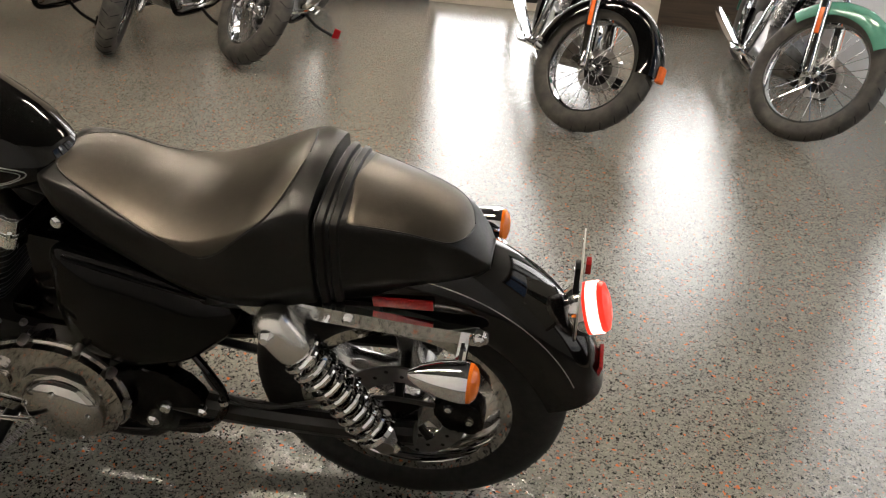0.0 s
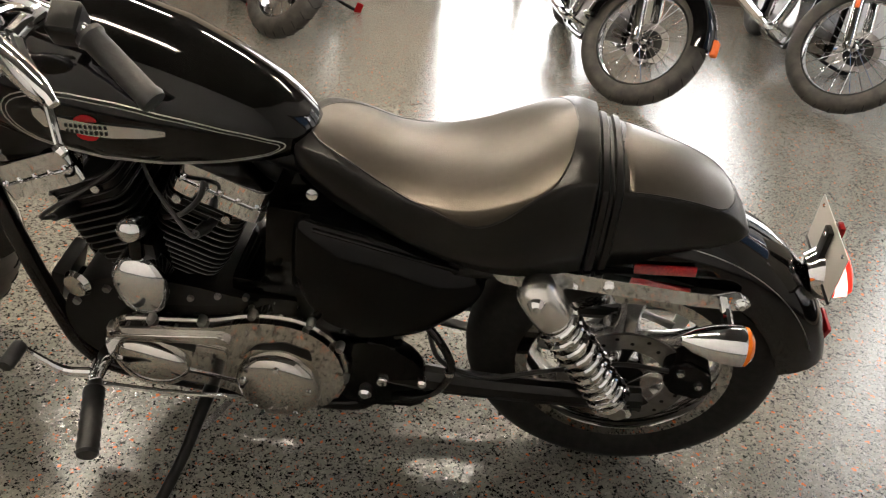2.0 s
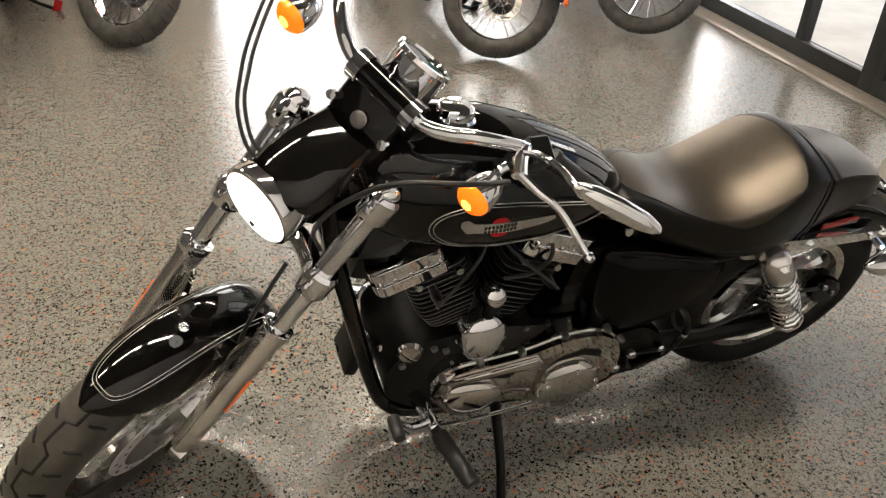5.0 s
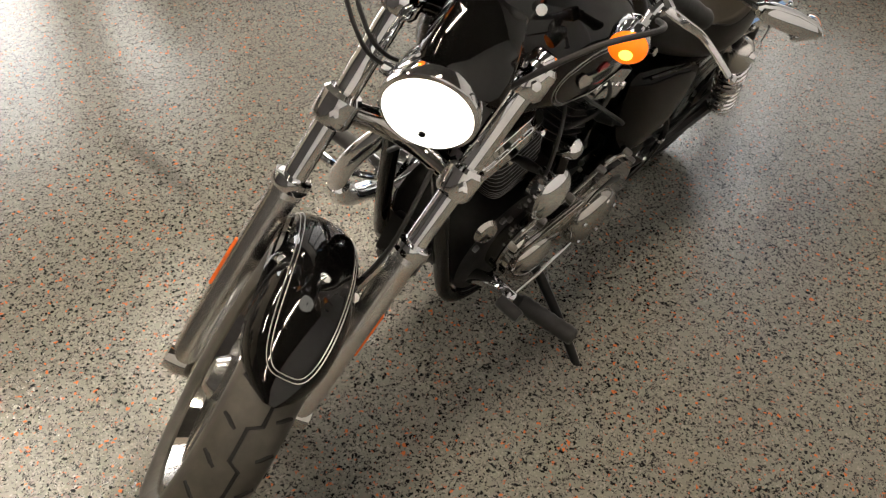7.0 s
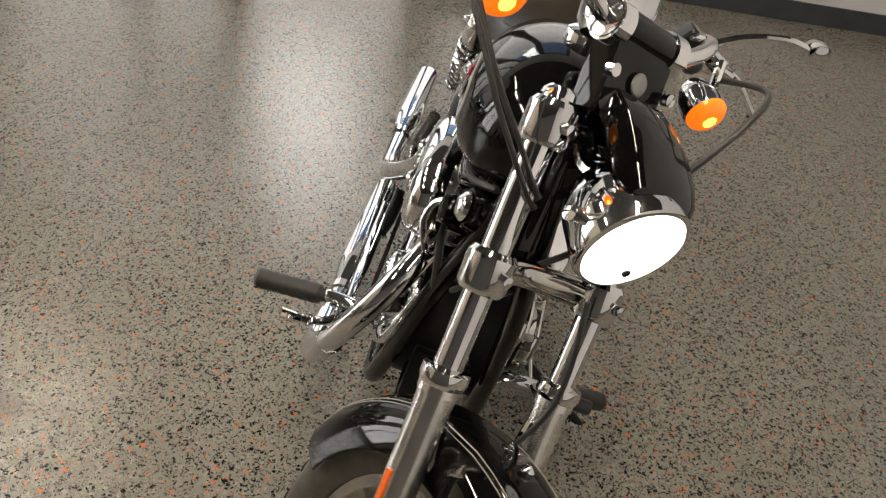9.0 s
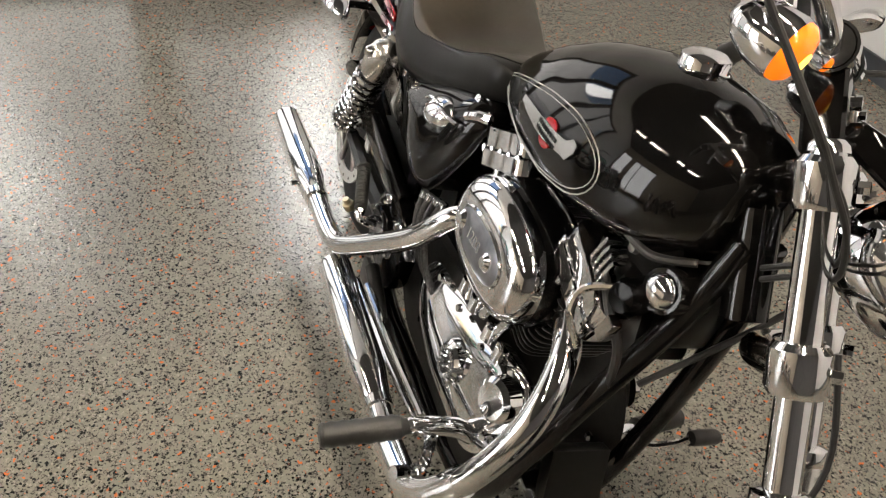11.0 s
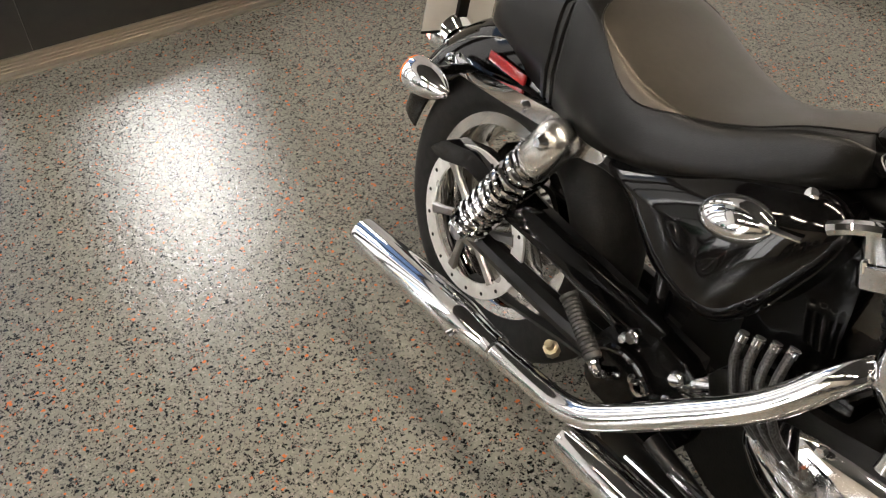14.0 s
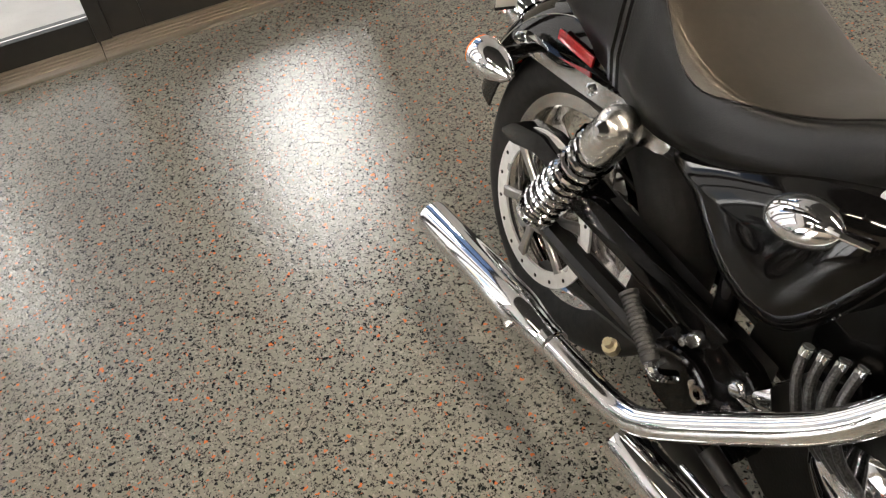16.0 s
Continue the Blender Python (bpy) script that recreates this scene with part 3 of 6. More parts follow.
# forks
for y, nm in ((0.116, "left"), (-0.116, "right")):
    side = 1 if y > 0 else -1
    fk = part("fork_tube", tube([leg(-0.235, y), leg(0.16, y)], 0.0205, 20, 1), CHROME, BIKE, "chrome upper fork tube", xf=S)
    part("cap", lathe([(0.0, 0.012), (0.016, 0.010), (0.022, 0.004), (0.024, -0.004), (0.0, -0.004)], leg(-0.238, y), -Vector((0.515, 0, -0.857)), 20), CHROME, fk, xf=S)
    sl = part("fork_slider", tube([leg(0.145, y), leg(0.17, y), leg(0.185, y), leg(0.40, y), leg(0.53, y), leg(0.575, y)], [0.029, 0.030, 0.0265, 0.0265, 0.0255, 0.020], 20, 3), SLIDER, BIKE, "polished grey fork slider", xf=S)
    part("collar", lathe([(0.024, -0.012), (0.033, -0.008), (0.034, 0.006), (0.030, 0.014), (0.024, 0.016)], leg(0.145, y), Vector((0.515, 0, -0.857)), 22), CHROME, sl, "chrome slider collar", xf=S)
    part("axle_boss", lathe([(0, -0.03), (0.024, -0.028), (0.027, 0.0), (0.024, 0.024), (0, 0.026)], leg(0.553, y), (0, 1, 0), 20), POLISHED, sl, xf=S)
    part("reflector", box((0.010, 0.006, 0.10), leg(0.335, y + side * 0.027), (0, -31, 0), 0.003), ORANGE_REFLECTOR, sl, "orange side reflector", xf=S)
    for s0, rr in ((-0.20, 0.033), (0.0, 0.034)):
        part("fork_clamp", lathe([(0.022, -0.030), (rr - 0.006, -0.030), (rr, -0.022), (rr, 0.020), (rr - 0.005, 0.028), (0.022, 0.028)], leg(s0, y), Vector((0.515, 0, -0.857)), 24), CHROME, BIKE, "chrome fork clamp", xf=S)
        part("clamp_bolt", lathe([(0, 0), (0.008, 0), (0.008, 0.012), (0, 0.013)], leg(s0, y + side * 0.002, 0.033), (0.857, 0, 0.515), 6), CHROME, BIKE, xf=S)
part("lower_yoke", tube([leg(0.0, 0.10, -0.01), leg(0.0, 0.05, -0.045), leg(0.0, 0, -0.058), leg(0.0, -0.05, -0.045), leg(0.0, -0.10, -0.01)], 0.021, 12, 4), POLISHED, BIKE, "polished lower fork yoke", xf=S)
part("upper_yoke", tube([leg(-0.205, 0.10, -0.01), leg(-0.21, 0.05, -0.045), leg(-0.21, 0, -0.058), leg(-0.21, -0.05, -0.045), leg(-0.205, -0.10, -0.01)], 0.019, 12, 4), BLACK_PAINT, BIKE, "black upper fork yoke", xf=S)
part("steering_stem", tube([leg(-0.25, 0, -0.081), leg(-0.03, 0, -0.081)], 0.022, 18, 1), BLACK_PAINT, BIKE, xf=S)

# front mudguard
def guard(center, R, half, a0, a1, drop, n=36, m=13, taper=0.12, tip=0.0):
    """Thin curved mudguard: an arc round the wheel with rolled sides, a little thickness."""
    out, inn = [], []
    for i in range(n + 1):
        u = i / n
        a = a0 + (a1 - a0) * u
        k = 1 - taper * (abs(2 * u - 1) ** 3)
        if tip and u < tip:
            k *= math.sqrt(max(0.02, 1 - (1 - u / tip) ** 2.4))
        for lst, off in ((out, 0.0), (inn, -0.004)):
            row = []
            for j in range(m):
                v = 2 * j / (m - 1) - 1
                y = half * k * math.sin(v * math.pi / 2) * (1 if off == 0 else 0.97)
                rr = R + off - drop * (1 - math.cos(v * math.pi / 2)) ** 1.3 * min(1.0, k + 0.05)
                row.append(Vector(center) + Vector((rr * math.cos(a), y, rr * math.sin(a))))
            lst.append(row)
    rings = [o + i2[::-1] for o, i2 in zip(out, inn)]
    return skin(rings)


ff = part("front_mudguard", guard(FRONT, 0.348, 0.082, radians(66), radians(179), 0.085, taper=0.06, tip=0.26), BLACK_PAINT, BIKE, "glossy black front mudguard with fine pinstripes", xf=S)
part("bolt", lathe([(0, 0.010), (0.005, 0.008), (0.010, 0.004), (0.010, -0.002), (0, -0.002)], FRONT + Vector((-0.080, 0.0, 0.342)), (-0.24, 0, 0.97), 18), CHROME, ff, "chrome dome bolt", xf=S)


def on_guard(a, y, R=0.3495, half=0.082, drop=0.085):
    v = math.asin(max(-1, min(1, y / half)))
    rr = R - drop * (1 - math.cos(v)) ** 1.3
    return FRONT + Vector((rr * math.cos(a), y, rr * math.sin(a)))


for inset in (0.0, 0.006):
    loop = []
    for k in range(72):
        t = 2 * math.pi * k / 72
        cs, sn = math.cos(t), math.sin(t)
        ang = radians(124) - (radians(51) - inset * 3) * math.copysign(abs(cs) ** 0.55, cs)
        loop.append(on_guard(ang, (0.057 - inset) * math.copysign(abs(sn) ** 0.55, sn)))
    part("pinstripe", tube(loop + [loop[0]], 0.0009, 5, 1), PINSTRIPE, ff, "silver pinstripe", xf=S)
for side in (1, -1):
    part("guard_bracket", tube([leg(0.20, side * 0.088), FRONT + Vector((-0.13, side * 0.072, 0.25)), FRONT + Vector((-0.10, side * 0.068, 0.30))], 0.009, 8, 3), POLISHED, ff, xf=S)

# headlamp
HL = Vector((1.362, -0.014, 0.940))
hd = part("headlamp", lathe([(0.0, -0.115), (0.026, -0.113), (0.050, -0.098), (0.066, -0.068), (0.074, -0.025), (0.077, -0.006), (0.076, 0.004), (0.071, 0.007)], HL, (1, 0, -0.06), 40), CHROME, BIKE, "chrome bullet headlamp shell", xf=S)
part("lens", lathe([(0.0715, 0.003), (0.067, 0.010), (0.05, 0.016), (0.025, 0.0195), (0.0, 0.0205)], HL, (1, 0, -0.06), 40), LAMP_LIT, hd, "lit round headlamp lens", xf=S)
part("lens_mark", lathe([(0.0, 0.0), (0.006, 0.0), (0.006, 0.003), (0.0, 0.003)], HL + Vector((0.0175, 0.010, -0.028)), (1, 0, -0.06), 12), BLACK_SATIN, hd, xf=S)
part("lamp_bracket", tube([HL + Vector((-0.05, 0, 0.06)), leg(-0.17, 0, 0.0), leg(-0.205, 0, -0.04)], 0.018, 10, 4), CHROME, BIKE, xf=S)
part("lamp_bolt", lathe([(0, 0), (0.011, 0), (0.011, 0.016), (0, 0.018)], HL + Vector((-0.04, -0.070, -0.01)), (0, -1, 0), 12), CHROME, hd, xf=S)
# visor over the lamp
vis = []
for x, z, hw, side_drop, out in ((1.358, 1.003, 0.050, 0.004, 0.004), (1.350, 1.011, 0.056, 0.016, 0.010), (1.325, 1.022, 0.060, 0.028, 0.013), (1.285, 1.036, 0.060, 0.034, 0.012), (1.240, 1.044, 0.056, 0.032, 0.010), (1.205, 1.046, 0.052, 0.026, 0.007), (1.196, 1.040, 0.048, 0.014, 0.004)):
    row = []
    for v, dz, dy in ((-1, -1.0, 1.0), (-1, -0.55, 0.75), (-1, -0.06, 0.12), (-0.94, 0.06, 0.0), (-0.5, 0.16, 0), (0, 0.20, 0), (0.5, 0.16, 0), (0.94, 0.06, 0.0), (1, -0.06, 0.12), (1, -0.55, 0.75), (1, -1.0, 1.0)):
        row.append(Vector((x - 0.012 * abs(v) ** 3, hw * v + math.copysign(out * dy, v) * (1 if v else 0), z + side_drop * dz)))
    vis.append(row + [p + Vector((0, -0.003 * (1 if p.y > 0 else -1), -0.004)) for p in row[::-1]])
part("visor", skin(vis), BLACK_PAINT, BIKE, "glossy black headlamp visor with bevelled sides", xf=S, angle=28)

# riser, handlebar, speedometer
part("riser", box((0.048, 0.125, 0.115), (1.150, 0, 1.040), (0, -34, 0), 0.012, 3), BLACK_PAINT, BIKE, "glossy black handlebar riser", xf=S)
part("riser_disc", lathe([(0.0, 0.003), (0.014, 0.002), (0.016, 0.0), (0.0, 0.0)], (1.174, 0, 1.056), (0.83, 0, 0.56), 20), STEEL, BIKE, "plain round emblem on the riser", xf=S)
part("riser_cap", tube([(1.118, -0.075, 1.093), (1.118, 0.075, 1.093)], 0.027, 16, 1), BLACK_PAINT, BIKE, xf=S)
for y in (-0.062, 0.062):
    part("riser_clamp", lathe([(0.02, -0.014), (0.030, -0.012), (0.031, 0.012), (0.02, 0.014)], (1.118, y, 1.093), (0, 1, 0), 20), CHROME, BIKE, "chrome handlebar clamp", xf=S)
    part("riser_bolt", lathe([(0, 0), (0.009, 0), (0.009, 0.012), (0, 0.013)], (1.172, y, 1.055), (0.83, 0, 0.55), 10), CHROME, BIKE, xf=S)
BAR = [(1.118, 0, 1.093), (1.118, 0.075, 1.093), (1.108, 0.120, 1.108), (1.080, 0.165, 1.126), (1.025, 0.212, 1.114), (0.972, 0.255, 1.088), (0.916, 0.370, 1.051)]
bar = part("handlebar", tube([(x, -y, z) for x, y, z in BAR[:0:-1]] + BAR, 0.0127, 14, 5), CHROME, BIKE, "chrome pulled-back handlebar", xf=S)
for side in (1, -1):
    g0, g1 = Vector((0.964, side * 0.264, 1.086)), Vector((0.913, side * 0.374, 1.050))
    d = (g1 - g0).normalized()
    part("grip", lathe([(0.0, 0.0), (0.021, 0.0), (0.022, 0.008), (0.0185, 0.014), (0.0185, 0.118), (0.021, 0.126), (0.019, 0.134), (0.0, 0.136)], g0, d, 20), RUBBER_PEG, bar, "black rubber grip", xf=S)
    part("switch_box", box((0.052, 0.046, 0.046), (0.985, side * 0.243, 1.093), (0, 10, side * 62), 0.012, 3), BLACK_SATIN, bar, "black switch housing", xf=S)
    part("lever_perch", tube([(1.010, side * 0.225, 1.108), (1.035, side * 0.238, 1.106), (1.056, side * 0.256, 1.104)], 0.014, 10, 3), CHROME, bar, xf=S)
    part("lever", tube([(1.052, side * 0.250, 1.104), (1.050, side * 0.295, 1.102), (1.040, side * 0.345, 1.094), (1.044, side * 0.43, 1.066)], [0.009, 0.008, 0.0065, 0.006], 10, 5), CHROME, bar, "chrome hand lever", xf=S)
    part("lever_ball", lathe([(0.0, -0.010), (0.007, -0.008), (0.010, 0.0), (0.007, 0.008), (0.0, 0.010)], (1.044, side * 0.433, 1.066), d, 14), CHROME, bar, xf=S)
sp = part("speedometer", lathe([(0.0, -0.055), (0.042, -0.052), (0.052, -0.035), (0.053, 0.012), (0.056, 0.018), (0.054, 0.026), (0.048, 0.027), (0.046, 0.020), (0.0, 0.020)], (1.045, 0, 1.100), (-0.62, 0, 0.78), 36), CHROME, BIKE, "chrome speedometer housing", xf=S)
part("dial", lathe([(0.0, 0.0212), (0.046, 0.0212), (0.046, 0.0225), (0.0, 0.0235)], (1.045, 0, 1.100), (-0.62, 0, 0.78), 30), BLACK_PAINT, sp, "black dial glass", xf=S)

# front turn signals
for side in (1, -1):
    c = Vector((1.112, side * 0.228, 1.052))
    sg = part("turn_signal", lathe([(0.0, -0.062), (0.012, -0.059), (0.024, -0.046), (0.032, -0.024), (0.034, 0.0), (0.033, 0.006)], c, (1, 0, -0.1), 28), CHROME, BIKE, "chrome bullet turn signal", xf=S)
    part("lens", lathe([(0.032, 0.004), (0.031, 0.012), (0.024, 0.020), (0.012, 0.024), (0.0, 0.025)], c, (1, 0, -0.1), 28), AMBER_LIT, sg, "lit amber lens", xf=S)
    part("bulb", lathe([(0.0, 0.0), (0.012, 0.002), (0.016, 0.012), (0.010, 0.0185), (0.0, 0.0205)], c + Vector((0.0065, 0, -0.002)), (1, 0, -0.1), 16), BULB_LIT, sg, "glowing bulb", xf=S)
    part("stalk", tube([c + Vector((-0.02, 0, 0.03)), c + Vector((-0.035, side * 0.0, 0.052)), (1.066, side * 0.232, 1.115)], 0.008, 8, 3), CHROME, sg, xf=S)

# mirror on the left bar
a, b = Vector((1.078, 0.338, 1.208)), Vector((1.020, 0.480, 1.207))
d = (b - a).normalized()
wv = Vector((0.64, -0.07, -0.77))
wv = Matrix.Rotation(radians(25), 3, d) @ (wv - d * wv.dot(d)).normalized()
nv = d.cross(wv)
rings = []
for u, hw in ((0.0, 0.005), (0.06, 0.012), (0.2, 0.017), (0.5, 0.020), (0.8, 0.017), (0.95, 0.010), (1.0, 0.004)):
    p = a + (b - a) * u
    rings.append([p + wv * hw * math.cos(t) + nv * 0.015 * math.sin(t) * (1 if hw > 0.012 else 0.5) for t in (2 * math.pi * j / 16 for j in range(16))])
mh = part("mirror", skin(rings), CHROME, BIKE, "chrome teardrop mirror head", xf=S)
part("mirror_stem", tube([(1.022, 0.232, 1.115), (1.040, 0.262, 1.160), (1.062, 0.305, 1.195), (1.078, 0.342, 1.207)], 0.006, 8, 4), CHROME, mh, xf=S)
face = []
for u, hw in ((0.06, 0.008), (0.2, 0.013), (0.5, 0.016), (0.8, 0.013), (0.95, 0.006)):
    p = a + (b - a) * u - nv * 0.0095
    face.append([p + wv * hw * k - nv * (0.0012 * (1 - abs(k))) for k in (-1, -0.5, 0, 0.5, 1)])
part("mirror_glass", skin(face, loop=False), MIRROR, mh, "mirror glass", xf=S)

# cables
for pts, r in (
    ([(1.06, -0.30, 1.09), (1.12, -0.275, 1.05), (1.181, -0.241, 1.008), (1.215, -0.215, 0.983), (1.252, -0.18, 0.956), (1.273, -0.13, 0.92), (1.266, -0.095, 0.90), (1.243, -0.064, 0.883), (1.20, -0.02, 0.84)], 0.0038),
    ([(1.07, -0.31, 1.085), (1.13, -0.285, 1.045), (1.193, -0.249, 1.003), (1.228, -0.221, 0.974), (1.263, -0.184, 0.943), (1.282, -0.132, 0.906), (1.272, -0.093, 0.885), (1.246, -0.060, 0.868), (1.20, -0.01, 0.82)], 0.0038),
    ([(1.07, 0.25, 1.09), (1.17, 0.22, 1.14), (1.24, 0.14, 1.10), (1.27, 0.08, 0.98), (1.27, 0.05, 0.84), (1.18, 0.03, 0.62)], 0.005),
):
    part("cable", tube(pts, r, 8, 8), RUBBER_PEG, BIKE, "black control cable", xf=S)
part("brake_hose", tube([leg(0.0, 0.06, 0.03), leg(0.15, 0.075, 0.035), leg(0.30, 0.075, -0.03), leg(0.44, 0.08, -0.055)], 0.0045, 8, 6), RUBBER_PEG, BIKE, xf=S)

# tank
TANK = [(0.552, 0.768, 0.800, 0.030), (0.575, 0.752, 0.825, 0.060), (0.62, 0.742, 0.862, 0.090), (0.69, 0.733, 0.905, 0.116), (0.78, 0.727, 0.948, 0.138), (0.88, 0.728, 0.980, 0.149), (0.98, 0.742, 0.998, 0.148), (1.06, 0.762, 0.998, 0.136), (1.115, 0.785, 0.986, 0.113), (1.155, 0.815, 0.965, 0.080), (1.172, 0.84, 0.94, 0.045)]


def tank_at(x):
    xs = [s[0] for s in TANK]
    return [float(np.interp(x, xs, [s[k] for s in TANK])) for k in (1, 2, 3)]


def tank_point(x, t, grow=0.0):
    """A point of the tank's skin; t is the angle round it, 0 at the left flank, 90 degrees on top."""
    zb, zt, w = tank_at(x)
    zc = zb + 0.36 * (zt - zb)
    cs, sn = math.cos(t), math.sin(t)
    y = (w + grow) * math.copysign(abs(cs) ** (0.98 if sn > 0 else 0.8), cs)
    z = zc + ((zt - zc + grow) * abs(sn) ** 0.95 if sn > 0 else -(zc - zb + grow) * abs(sn) ** 0.75)
    return Vector((x, y, z))


rings = []
for x in np.concatenate([np.linspace(0.552, 0.62, 5), np.linspace(0.65, 1.06, 14), np.linspace(1.08, 1.172, 8)]):
    rings.append([tank_point(float(x), 2 * math.pi * j / 40) for j in range(40)])
tk = part("fuel_tank", skin(rings), BLACK_PAINT, BIKE, "glossy black teardrop fuel tank with silver pinstripes", angle=60)


def flank(x, z, side, grow):
    """The tank's skin at height z on one side."""
    zb, zt, w = tank_at(x)
    zc = zb + 0.36 * (zt - zb)
    if z >= zc:
        sn = min(1, max(0, (z - zc) / (zt - zc))) ** (1 / 0.95)
    else:
        sn = -(min(1, max(0, (zc - z) / (zc - zb))) ** (1 / 0.75))
    t = math.asin(sn)
    p = tank_point(x, t, grow)
    return Vector((p.x, side * p.y, p.z))


def teardrop(inset):
    out = []
    for k in range(40):
        t = 2 * math.pi * k / 40
        u = 0.5 - 0.5 * math.cos(t)
        x = 0.595 + inset + (0.435 - 2 * inset) * u
        mid = 0.787 + 0.055 * u
        h = (0.066 - inset) * math.sin(t) * (0.42 + 0.78 * u)
        out.append((x, mid + h))
    return out


for side in (1, -1):
    for inset in (0.0, 0.008):
        pts = [flank(x, z, side, 0.0006) for x, z in teardrop(inset)]
        part("pinstripe", tube(pts + [pts[0]], 0.0011 if inset == 0 else 0.0008, 5, 1), PINSTRIPE, tk, "silver pinstripe")
    # emblem: a long silver bar with a red disc
    rows = []
    xs = [0.768, 0.80, 0.85, 0.885, 0.92, 0.945, 0.958, 0.972]
    top = list(zip(xs, (0.832, 0.836, 0.840, 0.843, 0.846, 0.850, 0.860, 0.858)))
    bot = list(zip(xs, (0.824, 0.820, 0.818, 0.820, 0.824, 0.828, 0.828, 0.846)))
    for (xa, za), (xb, zb2) in zip(top, bot):
        rows.append([flank(xa, za, side, 0.001), flank(xa, za, side, 0.0045), flank(xb, zb2, side, 0.0045), flank(xb, zb2, side, 0.001)])
    eb = part("tank_emblem", skin(rows), SILVER, tk, "silver bar emblem with a red disc")
    for s2 in (1, -1):
        half = []
        for k in range(9):
            t = math.pi * k / 8
            half.append(flank(0.890 + 0.018 * math.cos(t), 0.832 + s2 * (0.012 + 0.010 * math.sin(t)), side, 0.0035))
        bm = bmesh.new()
        vs = [bm.verts.new(p) for p in half]
        back = [bm.verts.new(p - Vector((0, side * 0.003, 0))) for p in half]
        bm.faces.new(vs)
        bm.faces.new(back[::-1])
        for k in range(9):
            bm.faces.new((vs[k], vs[(k + 1) % 9], back[(k + 1) % 9], back[k]))
        part("disc", bm, RED_ENAMEL, eb, "red enamel half disc", flat=True)
    for k in range(9):
        x = 0.856 + 0.0078 * k
        for z0 in (0.823, 0.833):
            rows = [[flank(x + dx, z, side, g) for z, g in ((z0, 0.0045), (z0, 0.0054), (z0 + 0.006, 0.0054), (z0 + 0.006, 0.0045))] for dx in (0, 0.0045)]
            part("mark", skin(rows), BLACK_SATIN, eb, flat=True)
cap = part("fuel_cap", lathe([(0.0, 0.026), (0.026, 0.025), (0.034, 0.020), (0.036, 0.012), (0.036, 0.004), (0.041, 0.0), (0.041, -0.012), (0.0, -0.012)], (0.955, 0.0, 0.988), (-0.12, -0.1, 1), 32), CHROME, tk, "chrome screw-on fuel cap")

# seat
SEAT = [(0.585, 0.738, 0.768, 0.788, 0.065), (0.555, 0.720, 0.768, 0.797, 0.088), (0.5, 0.686, 0.744, 0.790, 0.102), (0.43, 0.660, 0.698, 0.764, 0.117), (0.36, 0.640, 0.672, 0.752, 0.135), (0.29, 0.628, 0.666, 0.764, 0.152), (0.22, 0.622, 0.680, 0.796, 0.158), (0.16, 0.624, 0.704, 0.830, 0.152), (0.12, 0.628, 0.726, 0.844, 0.142), (0.085, 0.632, 0.736, 0.840, 0.132)]
PILLION = [(0.08, 0.632, 0.728, 0.818, 0.126), (0.055, 0.634, 0.728, 0.815, 0.120), (0.0, 0.640, 0.728, 0.806, 0.106), (-0.06, 0.648, 0.724, 0.792, 0.094), (-0.11, 0.658, 0.716, 0.775, 0.084), (-0.15, 0.668, 0.702, 0.754, 0.071), (-0.18, 0.678, 0.688, 0.720, 0.055), (-0.196, 0.684, 0.684, 0.694, 0.036)]


def seat_top(s, v, lift=0.0):
    """A point across the seat's top; v runs from the left edge (1) to the right (-1)."""
    x, zb, ze, zt, w = s
    a = abs(v)
    if a < 0.84:
        y, z = w * 0.90 * a / 0.84, zt - 0.20 * (zt - ze) * (a / 0.84) ** 2.2
    else:
        t = (a - 0.84) / 0.16 * math.pi / 2
        y, z = w * (0.90 + 0.10 * math.sin(t)), zt - (zt - ze) * (0.20 + 0.80 * (1 - math.cos(t)))
    return Vector((x, math.copysign(y, v), z + lift))


def seat_ring(s):
    x, zb, ze, zt, w = s
    ring = [seat_top(s, v) for v in (1, 0.98, 0.96, 0.94, 0.92, 0.90, 0.88, 0.86, 0.84, 0.7, 0.5, 0.25, 0, -0.25, -0.5, -0.7, -0.84, -0.86, -0.88, -0.90, -0.92, -0.94, -0.96, -0.98, -1)]
    ring += [Vector((x, -w * 1.01, (ze + zb) / 2 + 0.005)), Vector((x, -w * 0.92, zb)), Vector((x, -w * 0.3, zb - 0.01)), Vector((x, w * 0.3, zb - 0.01)), Vector((x, w * 0.92, zb)), Vector((x, w * 1.01, (ze + zb) / 2 + 0.005))]
    return ring


def panel_edge(rows, ends, i):
    """How far across the panel reaches at row i; its ends are rounded."""
    u, x = i / (len(rows) - 1), rows[i][0]
    k = 0.82 - 0.10 * min(1.0, max(0.0, (x - 0.38) / 0.15)) + 0.105 * math.exp(-((x - 0.26) / 0.10) ** 2) + (0.03 if x < 0.06 else 0.0)
    if u < ends[0]:
        k *= math.sqrt(max(0.01, 1 - (1 - u / ends[0]) ** 2))
    if u > 1 - ends[1]:
        k *= math.sqrt(max(0.01, 1 - (1 - (1 - u) / ends[1]) ** 2))
    return k


